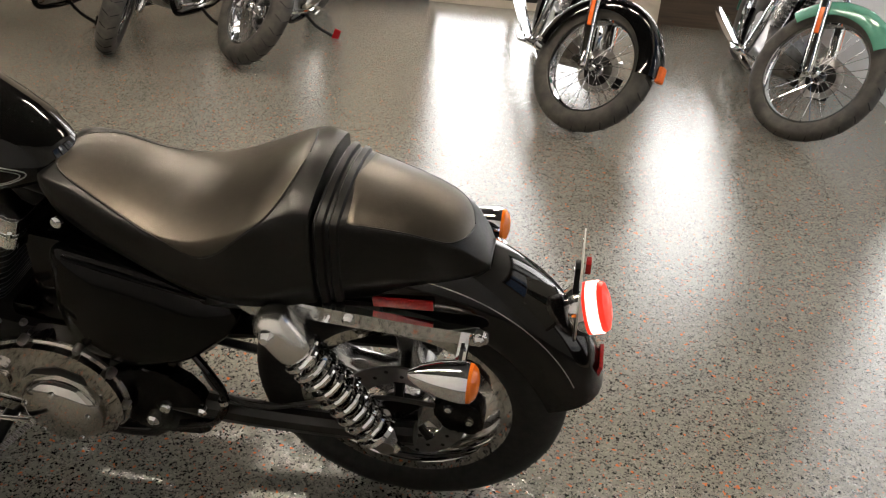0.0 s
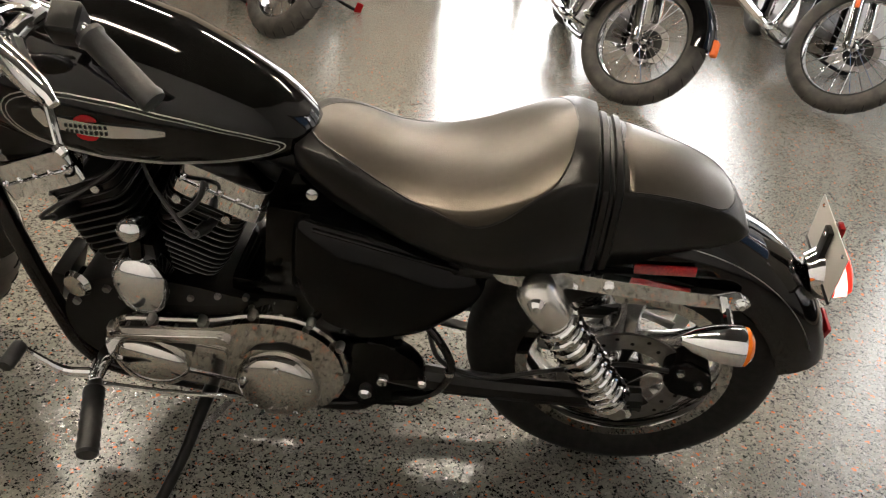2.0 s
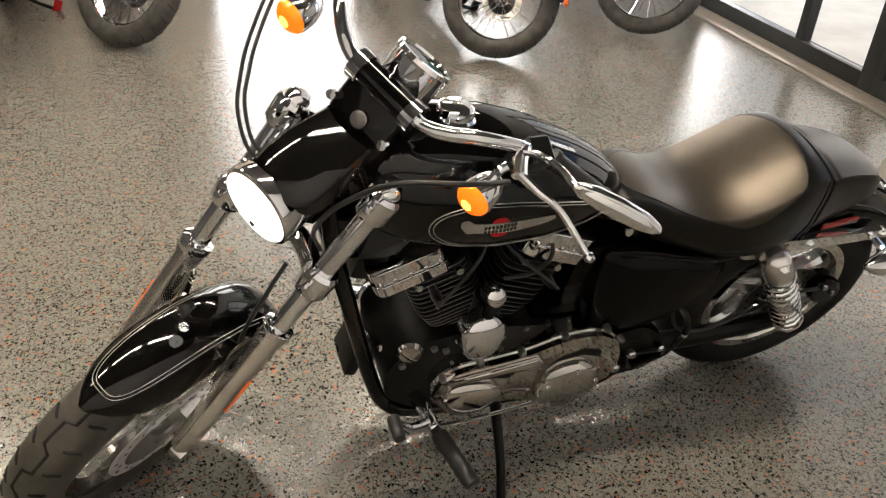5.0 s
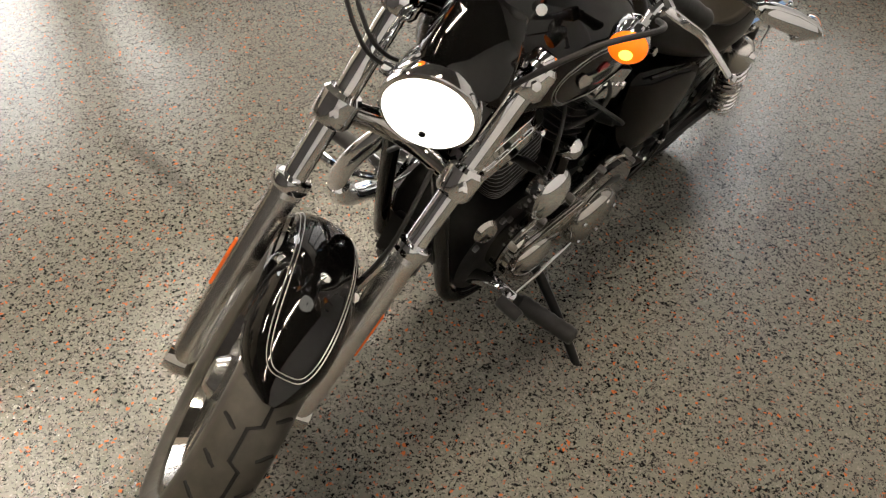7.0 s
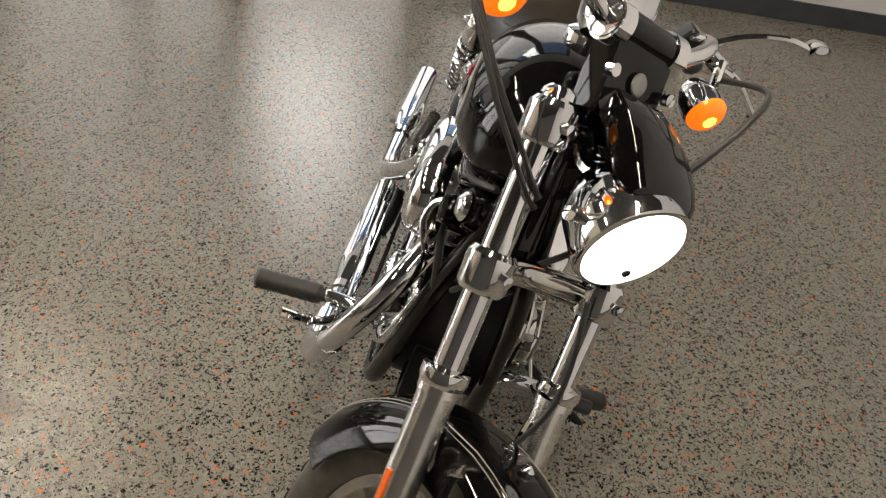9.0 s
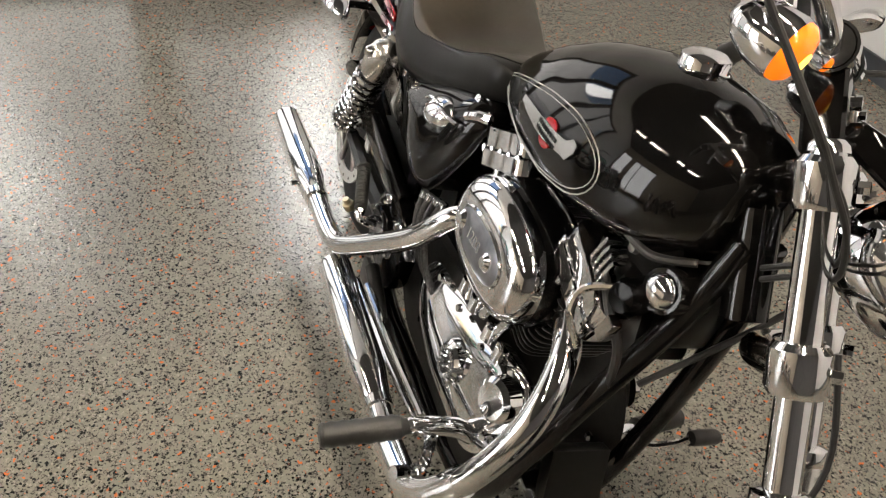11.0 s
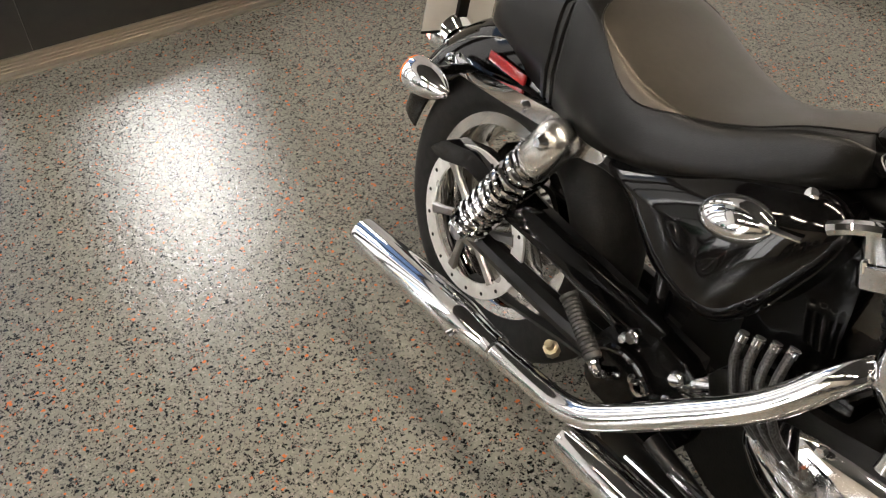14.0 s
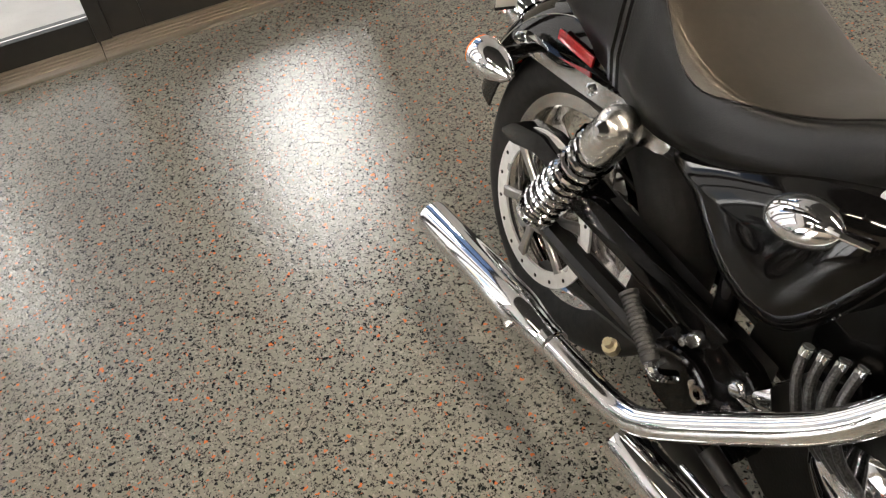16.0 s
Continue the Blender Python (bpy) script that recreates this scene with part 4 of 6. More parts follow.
def seat_panel(rows, ends):
    """The stitched top panel: a thin sheet just proud of the foam, rounded at its ends."""
    out = []
    for i, s in enumerate(rows):
        k = panel_edge(rows, ends, i)
        vs = [k * v for v in (1, 0.985, 0.965, 0.945, 0.925, 0.905, 0.88, 0.85, 0.8, 0.7, 0.55, 0.28, 0, -0.28, -0.55, -0.7, -0.8, -0.85, -0.88, -0.905, -0.925, -0.945, -0.965, -0.985, -1)]
        out.append([seat_top(s, v, -0.0006 if abs(v) >= k * 0.999 else 0.0012) for v in vs])
    return skin(out, loop=False)


def refine(rows, n=4):
    xs = range(len(rows))
    arr = np.array(rows)
    out = []
    pts = [smooth_path([(i, arr[i, k], 0) for i in xs], n) for k in range(arr.shape[1])]
    return [[p[j].y for p in pts] for j in range(len(pts[0]))]


st = part("seat", skin([seat_ring(s) for s in refine(SEAT)]), LEATHER, BIKE, "black vinyl two-up seat with a scooped rider bucket", angle=75)
pl = part("pillion_pad", skin([seat_ring(s) for s in refine(PILLION)]), LEATHER, st, "black vinyl passenger pad", angle=75)
SEAT_ROWS, PILLION_ROWS = refine(SEAT, 6), refine(PILLION, 6)
# top panels carry the lighter vinyl with the sheen painted in
part("seat_panel", seat_panel([q for q in SEAT_ROWS if 0.115 < q[0] < 0.57], (0.2, 0.16)), SEAT_SHEEN, st, "smooth vinyl top panel of the rider bucket", angle=70)
part("seat_panel", seat_panel([q for q in PILLION_ROWS if -0.165 < q[0] < 0.04], (0.05, 0.3)), SEAT_SHEEN, st, "smooth vinyl top panel of the passenger pad", angle=70)
for x0 in (0.040, 0.062):
    strap = []
    for dx, grow in ((0.0, 0.0005), (0.003, 0.005), (0.013, 0.005), (0.016, 0.0005)):
        x = x0 + dx
        base = [np.interp(x, [q[0] for q in PILLION][::-1], [q[k] for q in PILLION][::-1]) for k in range(1, 5)]
        strap.append(seat_ring((x, base[0] - 0.002, base[1], base[2] + grow, base[3] + grow)))
    part("strap", skin(strap), LEATHER, st, "black passenger strap")
for side in (1, -1):
    for rows, ends in (([q for q in SEAT_ROWS if 0.115 < q[0] < 0.57], (0.2, 0.16)), ([q for q in PILLION_ROWS if -0.165 < q[0] < 0.04], (0.05, 0.3))):
        part("seam", tube([seat_top(q, side * panel_edge(rows, ends, i), 0.0004) for i, q in enumerate(rows)], 0.0017, 5, 1), LEATHER, st, "stitched seam")
    part("seat_screw", lathe([(0, 0.004), (0.010, 0.003), (0.011, -0.004), (0, -0.004)], (0.548, side * 0.1, 0.712), (0, side, 0.3), 14), CHROME, st)

# rear mudguard
rf = part("rear_mudguard", guard((-0.032, 0, 0.318), 0.403, 0.098, radians(60), radians(165), 0.10, n=36, taper=0.10), BLACK_PAINT, BIKE, "glossy black rear mudguard")
for side in (1, -1):
    outl = rounded([(0.235, 0.616), (0.222, 0.588), (0.165, 0.582), (0.105, 0.594), (0.0, 0.590), (-0.12, 0.588), (-0.20, 0.590), (-0.215, 0.605), (-0.20, 0.619), (-0.10, 0.619), (0.03, 0.625), (0.13, 0.631), (0.19, 0.638)], 0.014, 4)
    stt = part("mudguard_strut", plate(outl, side * 0.112, side * 0.128, 0.004), CHROME, BIKE, "chrome mudguard strut")
    for x, z in ((-0.195, 0.605), (0.03, 0.608)):
        part("bolt", lathe([(0, 0.009), (0.006, 0.009), (0.011, 0.004), (0.011, -0.002), (0, -0.002)], (x, side * 0.128, z), (0, side, 0), 14), CHROME, stt)
    part("reflector", box((0.105, 0.006, 0.020), (-0.06, side * 0.103, 0.640), (0, 5, 0), 0.004), RED_LENS, rf, "red side reflector")
    part("strut_bracket", plate(rounded([(0.085, 0.622), (0.150, 0.632), (0.200, 0.620), (0.188, 0.590), (0.160, 0.570), (0.112, 0.574)], 0.010, 3), side * 0.112, side * 0.128, 0.004), CHROME, BIKE, "chrome bracket at the shock top")
    # shock
    top, bot = Vector((0.152, side * 0.160, 0.608)), Vector((-0.036, side * 0.152, 0.320))
    ax = (bot - top).normalized()
    ln = (bot - top).length
    sh = part("shock_absorber", lathe([(0.0, -0.032), (0.012, -0.030), (0.026, -0.023), (0.035, -0.009), (0.037, 0.006), (0.038, 0.045), (0.037, 0.065), (0.033, 0.074), (0.0, 0.074)], top, ax, 28), SLIDER, BIKE, "chrome covered coil shock absorber")
    part("bolt", lathe([(0.0, 0.012), (0.008, 0.012), (0.013, 0.006), (0.016, 0.0), (0.0, 0.0)], top + Vector((0, side * 0.034, 0)), (0, side, 0), 18), CHROME, sh)
    part("damper", tube([top + ax * 0.06, top + ax * (ln - 0.02)], 0.022, 16, 1), POLISHED, sh)
    part("lower_cup", lathe([(0.0, 0.0), (0.041, 0.0), (0.042, 0.010), (0.028, 0.020), (0.016, 0.030), (0.0, 0.030)], top + ax * (ln - 0.045), ax, 24), CHROME, sh)
    part("lower_eye", lathe([(0.0, -0.018), (0.017, -0.018), (0.018, 0.018), (0.0, 0.018)], bot, (0, 1, 0), 18), STEEL, sh)
    coil = []
    x, y, z = frame_of(ax)
    turns = 9
    for k in range(turns * 14 + 1):
        t = 2 * math.pi * k / 14
        coil.append(top + ax * (0.072 + (ln - 0.072 - 0.045) * k / (turns * 14)) + 0.0350 * (math.cos(t) * x + math.sin(t) * y))
    part("spring", tube(coil, 0.0066, 8, 1), CHROME, sh, "chrome coil spring")
    # swing arm
    part("swing_arm", tube([(0.43, side * 0.105, 0.285), (0.25, side * 0.118, 0.292), (0.05, side * 0.122, 0.305), (-0.085, side * 0.122, 0.318)], [0.030, 0.026, 0.024, 0.024], 10, 4), BLACK_SATIN, BIKE, "black swing arm")
    # rear turn signals
    c = Vector((-0.180, side * 0.206, 0.586))
    sg = part("turn_signal", lathe([(0.0, -0.092), (0.008, -0.089), (0.020, -0.070), (0.030, -0.040), (0.0345, -0.010), (0.035, 0.004), (0.034, 0.010)], c, (-1, 0, 0), 28), CHROME, BIKE, "chrome bullet turn signal")
    part("lens", lathe([(0.034, 0.008), (0.033, 0.016), (0.025, 0.024), (0.012, 0.028), (0.0, 0.029)], c, (-1, 0, 0), 28), AMBER, sg, "amber lens")
    part("stalk", tube([(-0.170, side * 0.118, 0.596), (-0.170, side * 0.165, 0.594), (-0.172, side * 0.198, 0.588)], 0.010, 10, 3), CHROME if side > 0 else BLACK_PAINT, sg)

# tail lamp and plate
tl = part("tail_lamp", lathe([(0.0, -0.03), (0.040, -0.028), (0.050, -0.006), (0.051, 0.006), (0.0, 0.006)], (-0.364, 0, 0.589), (-0.94, 0, 0.34), 28), CHROME, BIKE, "tail lamp with a chrome base")
TAIL_AXIS = (-0.94, 0, 0.34)
part("lens", lathe([(0.046, 0.004), (0.047, 0.010), (0.044, 0.012), (0.044, 0.030), (0.0455, 0.032), (0.042, 0.040), (0.025, 0.045), (0.0, 0.046)], (-0.364, 0, 0.589), TAIL_AXIS, 28), RED_LIT, tl, "lit red tail lamp lens")
half_glow = []
for h in (0.011, 0.014, 0.028, 0.031):
    ax_, ay_, az_ = frame_of(TAIL_AXIS)
    half_glow.append([Vector((-0.364, 0, 0.589)) + az_ * h + 0.0472 * (math.cos(q) * ax_ + math.sin(q) * ay_) for q in np.linspace(-math.pi, math.pi, 33)])
part("bulb", skin(half_glow, loop=False), TAIL_HOT, tl, "white-hot middle of the lens")
for side in (1, -1):
    for dr in (0.0, 0.007):
        pts = []
        for k in range(26):
            a2 = radians(84 + 72 * k / 25)
            v = side * 1.02
            rr = 0.4035 - (0.10 + dr * 3) * (1 - math.cos(v)) ** 1.3
            kk = 1 - 0.10 * abs(2 * (math.degrees(a2) - 60) / 105 - 1) ** 3
            pts.append(Vector((-0.032 + rr * math.cos(a2), 0.0985 * kk * math.sin(v), 0.318 + rr * math.sin(a2))))
        part("pinstripe", tube(pts, 0.0009, 5, 1), PINSTRIPE, rf, "silver pinstripe")
part("reflector", box((0.008, 0.06, 0.03), (-0.408, 0, 0.462), (0, -12, 0), 0.003), RED_LENS, rf, "red rear reflector")
np_ = part("number_plate", box((0.0024, 0.178, 0.102), (-0.350, 0, 0.648), (0, 2, 0), 0.001), WHITE_PLATE, BIKE, "small plain pale number plate standing upright")
part("plate_frame", box((0.005, 0.182, 0.006), (-0.350, 0, 0.598), (0, 2, 0), 0.002), BLACK_SATIN, np_)
part("plate_bracket", box((0.010, 0.026, 0.10), (-0.343, 0, 0.640), (0, 2, 0), 0.003), BLACK_SATIN, np_)
for y, z in ((-0.070, 0.688), (0.070, 0.688), (0.0, 0.678)):
    part("screw", lathe([(0, 0.004), (0.004, 0.003), (0.005, 0), (0, 0)], (-0.3485 if y else -0.338, y, z), (1, 0, 0), 10), CHROME, np_)
part("reflector", box((0.010, 0.022, 0.022), (-0.358, 0, 0.690), (0, 2, 0), 0.003), RED_LENS, np_, "small red reflector")

# rear brake caliper, hose and small fittings on the left
cr = part("caliper", plate(rounded([(-0.215, 0.335), (-0.205, 0.395), (-0.150, 0.425), (-0.115, 0.405), (-0.120, 0.350), (-0.165, 0.320)], 0.018, 4), 0.060, 0.112, 0.010, seg=3), BLACK_COVER, BIKE, "black rear brake caliper")
for x, z in ((-0.185, 0.365), (-0.145, 0.395)):
    part("bolt", lathe([(0, 0.006), (0.007, 0.006), (0.009, 0.0), (0, 0.0)], (x, 0.112, z), (0, 1, 0), 6), CHROME, cr)
part("caliper_bracket", plate(rounded([(-0.075, 0.295), (-0.03, 0.300), (-0.10, 0.375), (-0.135, 0.360)], 0.012, 3), 0.085, 0.098, 0.003), SILVER, cr, "silver caliper bracket")
part("brake_hose", tube([(-0.12, 0.115, 0.40), (-0.02, 0.128, 0.415), (0.10, 0.130, 0.375), (0.22, 0.132, 0.335), (0.31, 0.125, 0.36), (0.34, 0.11, 0.45)], 0.005, 8, 6), RUBBER_PEG, BIKE, "black rear brake hose")
part("drain_hose", tube([(0.36, 0.118, 0.47), (0.31, 0.135, 0.42), (0.285, 0.140, 0.35), (0.32, 0.138, 0.27), (0.40, 0.135, 0.235)], 0.008, 10, 6), BLACK_PAINT, BIKE, "black curved hose")
part("clip", lathe([(0.008, -0.006), (0.011, -0.005), (0.011, 0.005), (0.008, 0.006)], (0.288, 0.140, 0.345), (0.1, 0, 1), 14), CHROME, BIKE)
for x, z, rr in ((0.395, 0.455, 0.012), (0.455, 0.245, 0.014), (0.34, 0.30, 0.010)):
    part("bolt", lathe([(0, 0.010), (rr * 0.6, 0.010), (rr, 0.005), (rr, -0.01), (0, -0.01)], (x, 0.138, z), (0, 1, 0), 12), CHROME, BIKE)

# engine
crank = plate(rounded([(0.60, 0.21), (0.98, 0.20), (1.06, 0.27), (1.07, 0.36), (1.02, 0.44), (0.93, 0.47), (0.80, 0.47), (0.70, 0.45), (0.56, 0.44), (0.50, 0.36), (0.50, 0.27)], 0.04), -0.115, 0.115, 0.02, seg=3)
eng = part("crankcase", crank, BLACK_CAST, BIKE, "black cast engine crankcase")


def up_cyl(angle, base, s, v, y):
    """s metres up a cylinder's axis, v forward across it, y to the left."""
    d, n = Vector((math.sin(angle), 0, math.cos(angle))), Vector((math.cos(angle), 0, -math.sin(angle)))
    return Vector(base) + d * s + n * v + Vector((0, y, 0))


def cyl_slab(angle, base, s0, s1, hv, hy, r=0.03, v0=0.0):
    o = rounded([(-hv, -hy), (hv, -hy), (hv, hy), (-hv, hy)], r, 4)
    return skin([[up_cyl(angle, base, s, v0 + v * k, y * k) for v, y in o] for s, k in ((s0, 0.985), (s0 + 0.0012, 1.0), (s1 - 0.0012, 1.0), (s1, 0.985))])


for angle, base in ((radians(22.5), (0.868, 0, 0.40)), (radians(-22.5), (0.850, 0, 0.40))):
    cy = part("cylinder", cyl_slab(angle, base, 0.04, 0.245, 0.052, 0.055, 0.04), BLACK_CAST, BIKE, "black finned engine cylinder")
    for k in range(15):
        s = 0.062 + 0.0163 * k
        grow = 0.004 * k if k < 6 else 0.022
        part("fin", cyl_slab(angle, base, s, s + 0.0050, 0.062 + grow * 0.6, 0.080 + grow * 0.9, 0.035), BLACK_CAST, cy)
        part("fin_edge", cyl_slab(angle, base, s + 0.0012, s + 0.0036, 0.0626 + grow * 0.6, 0.0806 + grow * 0.9, 0.035), FIN_EDGE, cy, "bright machined fin edge")
    hdd = part("cylinder_head", cyl_slab(angle, base, 0.238, 0.296, 0.070, 0.095, 0.025), BLACK_CAST, cy)
    off = 0.048 if angle > 0 else -0.018
    part("rocker_box", cyl_slab(angle, base, 0.295, 0.326, 0.084, 0.112, 0.028, off), CHROME, cy, "chrome lower rocker box")
    part("rocker_cover", cyl_slab(angle, base, 0.328, 0.364, 0.080, 0.108, 0.026, off), CHROME, cy, "chrome rocker cover")
    for sy in (-0.118, 0.118):
        for sv in (-0.066, -0.033, 0.0, 0.033, 0.066):
            part("bolt", lathe([(0, 0.007), (0.004, 0.007), (0.0055, 0.003), (0.0055, -0.01), (0, -0.01)], up_cyl(angle, base, 0.326, sv + off, sy * 0.90), (math.sin(angle), 0, math.cos(angle)), 8), CHROME, cy)
    for sv in (-0.022, 0.022):
        part("pushrod_tube", tube([up_cyl(angle, base, 0.06, sv * 1.1, -0.115), up_cyl(angle, base, 0.30, sv, -0.10)], 0.011, 12, 1), CHROME, cy, "chrome pushrod tube")
# primary cover on the left
outl = rounded([(0.485, 0.335), (0.50, 0.25), (0.57, 0.205), (0.66, 0.205), (0.72, 0.24), (0.80, 0.255), (0.90, 0.245), (0.955, 0.275), (0.965, 0.345), (0.93, 0.395), (0.86, 0.405), (0.74, 0.42), (0.66, 0.452), (0.57, 0.452), (0.51, 0.41)], 0.05, 5)
pr = part("primary_cover", plate(outl, 0.105, 0.172, 0.016, seg=4), POLISHED, BIKE, "polished aluminium primary drive cover")
part("cover_rim", tube([(x, 0.150, z) for x, z in outl] + [(outl[0][0], 0.150, outl[0][1])], 0.007, 8, 1), POLISHED, pr)
part("derby_cover", lathe([(0.0, 0.030), (0.060, 0.027), (0.074, 0.022), (0.082, 0.012), (0.085, 0.0), (0.085, -0.012), (0.0, -0.012)], (0.620, 0.172, 0.284), (0, 1, 0), 40), POLISHED, pr, "round polished clutch cover")
for k in range(5):
    a = 2 * math.pi * k / 5 + 0.4
    part("screw", lathe([(0, 0.004), (0.006, 0.004), (0.0075, 0.0), (0, 0.0)], (0.620 + 0.068 * math.cos(a), 0.196, 0.284 + 0.068 * math.sin(a)), (0, 1, 0), 10), CHROME, pr)
part("raised_panel", pillow(rounded([(0.790, 0.310), (0.815, 0.258), (0.86, 0.240), (0.915, 0.246), (0.950, 0.300), (0.935, 0.352), (0.89, 0.366), (0.82, 0.345)], 0.03, 4), 0.165, 0.200, 0.022), POLISHED, pr, angle=60)
part("recess", plate(rounded([(0.78, 0.345), (0.88, 0.372), (0.945, 0.362), (0.948, 0.372), (0.88, 0.384), (0.775, 0.368)], 0.006, 3), 0.170, 0.1735, 0.0005), BLACK_SATIN, pr)
part("recess", plate(rounded([(0.548, 0.362), (0.60, 0.386), (0.665, 0.376), (0.69, 0.350), (0.655, 0.392), (0.60, 0.408), (0.552, 0.392)], 0.008, 3), 0.170, 0.1735, 0.0005), BLACK_SATIN, pr)
part("raised_rib", plate(rounded([(0.70, 0.39), (0.93, 0.362), (0.94, 0.378), (0.72, 0.408)], 0.008, 3), 0.170, 0.182, 0.005), POLISHED, pr)
part("inspection_cover", plate(rounded([(0.715, 0.335), (0.775, 0.345), (0.775, 0.372), (0.715, 0.366)], 0.01, 3), 0.171, 0.178, 0.002), POLISHED, pr)
for x, z in ((0.945, 0.375), (0.86, 0.412), (0.76, 0.424), (0.66, 0.458), (0.55, 0.455), (0.497, 0.40), (0.49, 0.31)):
    part("screw", lathe([(0, 0.008), (0.006, 0.008), (0.0085, 0.003), (0.0085, -0.012), (0, -0.012)], (x, 0.162, z), (0, 1, 0), 12), STEEL, pr)
# horn cover between the cylinders
bell = rounded([(0.812, 0.520), (0.835, 0.556), (0.866, 0.566), (0.897, 0.556), (0.921, 0.520), (0.917, 0.470), (0.900, 0.430), (0.868, 0.421), (0.834, 0.430), (0.816, 0.470)], 0.02, 4)
hc = part("horn_cover", pillow(bell, 0.12, 0.180, 0.030), CHROME, BIKE, "chrome bell-shaped horn cover between the cylinders", angle=70)
part("horn_dome", lathe([(0.0, 0.032), (0.012, 0.030), (0.021, 0.022), (0.024, 0.008), (0.023, -0.02), (0.0, -0.02)], (0.861, 0.140, 0.622), (0, 1, 0.5), 24), CHROME, hc, "chrome dome nut")
part("horn_stem", tube([(0.862, 0.135, 0.62), (0.863, 0.142, 0.585), (0.864, 0.145, 0.555)], 0.014, 14, 3), BLACK_PAINT, hc)
part("horn_mount", box((0.05, 0.06, 0.09), (0.857, 0.11, 0.54), (0, 0, 0), 0.008), BLACK_SATIN, hc)
part("regulator_cap", lathe([(0.0, 0.014), (0.024, 0.010), (0.030, 0.0), (0.0, 0.0)], (1.017, 0.118, 0.438), (0.2, 1, 0.1), 20), POLISHED, eng)
for x, z in ((1.03, 0.39), (0.96, 0.435), (0.93, 0.42)):
    part("bolt", lathe([(0, 0.008), (0.008, 0.008), (0.009, 0.0), (0, 0.0)], (x, 0.116, z), (0, 1, 0), 6), STEEL, eng)
# air cleaner on the right
def oval(hl, hh, n=40):
    return [(math.copysign(abs(math.cos(t)) ** 0.78, math.cos(t)) * hl, math.copysign(abs(math.sin(t)) ** 0.85, math.sin(t)) * hh) for t in (2 * math.pi * k / n for k in range(n))]


AC = Vector((0.864, 0.036, 0.607))
AIR = [(-0.158, 0.1371, 0.0836), (-0.160, 0.1445, 0.0898), (-0.176, 0.1456, 0.0908), (-0.190, 0.1403, 0.0857), (-0.201, 0.1287, 0.0745), (-0.207, 0.1139, 0.0592), (-0.2085, 0.1013, 0.0469)]
ac = part("air_cleaner", skin([[AC + Vector((x, yv, z)) for x, z in oval(hl, hh)] for yv, hl, hh in AIR]), CHROME, BIKE, "chrome oval air cleaner cover")
part("back_plate", skin([[AC + Vector((x, yv, z)) for x, z in oval(hl, hl - 0.048)] for yv, hl in ((-0.080, 0.130), (-0.090, 0.144), (-0.125, 0.150), (-0.148, 0.146), (-0.160, 0.138))]), BLACK_PAINT, ac, "glossy black filter housing")
part("band", skin([[AC + Vector((x, yv, z)) for x, z in oval(hl, hl - 0.048)] for yv, hl in ((-0.098, 0.1475), (-0.100, 0.1505), (-0.106, 0.1515), (-0.108, 0.1495))]), POLISHED, ac)
ins = part("insert", skin([[AC + Vector((x, yv, z)) for x, z in oval(hl, hh)] for yv, hl, hh in ((-0.204, 0.086, 0.037), (-0.2105, 0.086, 0.037), (-0.2125, 0.082, 0.033))]), textured(material("insert_grey", (0.25, 0.26, 0.29), 0.3, 0.85), 40, (0.2, 0.21, 0.24), (0.3, 0.31, 0.34), rough=(0.22, 0.36)), ac, "brushed grey oval insert")
part("insert_rim", tube([AC + Vector((x, -0.2095, z)) for x, z in oval(0.089, 0.040) + oval(0.089, 0.040)[:1]], 0.003, 6, 1), CHROME, ac)
for x in (0.794, 0.912):
    part("bolt", lathe([(0.0, 0.009), (0.010, 0.008), (0.016, 0.002), (0.017, -0.004), (0.0, -0.004)], (x, -0.1775, 0.608), (0, -1, 0), 18), CHROME, ac)
fc = bpy.data.curves.new("number", "FONT")
fc.body, fc.size, fc.extrude, fc.align_x, fc.align_y = "1200", 0.028, 0.0012, "CENTER", "CENTER"
tmp = bpy.data.objects.new("tmp", fc)
scene.collection.objects.link(tmp)
bpy.context.view_layer.update()
me = bpy.data.meshes.new_from_object(tmp)
scene.collection.objects.unlink(tmp)
bpy.data.objects.remove(tmp)
bm = bmesh.new()
bm.from_mesh(me)
bpy.data.meshes.remove(me)
part("number", bm, CHROME, ac, "raised numerals 1200", xf=pose(0.853, -0.1785, 0.608, 90, 0, 0), flat=True)
part("amber_strip", box((0.050, 0.003, 0.007), (0.855, -0.107, 0.6935), (-75, 0, 0), 0.001), ORANGE_REFLECTOR, ac, "small orange label")
# cam cover and timer cover
outl = rounded([(0.60, 0.35), (0.66, 0.30), (0.80, 0.27), (1.00, 0.27), (1.07, 0.33), (1.08, 0.42), (1.03, 0.47), (0.90, 0.455), (0.75, 0.44), (0.63, 0.42)], 0.03, 4)
cc = part("cam_cover", pillow(outl, -0.085, -0.138, 0.026, -0.22), CHROME, BIKE, "chrome cam cover")
part("timer_cover", lathe([(0.0, 0.026), (0.020, 0.026), (0.023, 0.022), (0.034, 0.022), (0.041, 0.016), (0.043, 0.0), (0.0, 0.0)], (0.874, -0.132, 0.358), (0, -1, 0), 32), CHROME, cc, "round chrome timer cover")
part("ring", lathe([(0.024, 0.0), (0.030, 0.0), (0.030, 0.003), (0.024, 0.003)], (0.874, -0.1545, 0.358), (0, -1, 0), 28, closed=True), SILVER, cc)
part("ring", lathe([(0.008, 0.0), (0.013, 0.0), (0.013, 0.004), (0.008, 0.004)], (0.874, -0.1575, 0.358), (0, -1, 0), 20, closed=True), CHROME, cc)
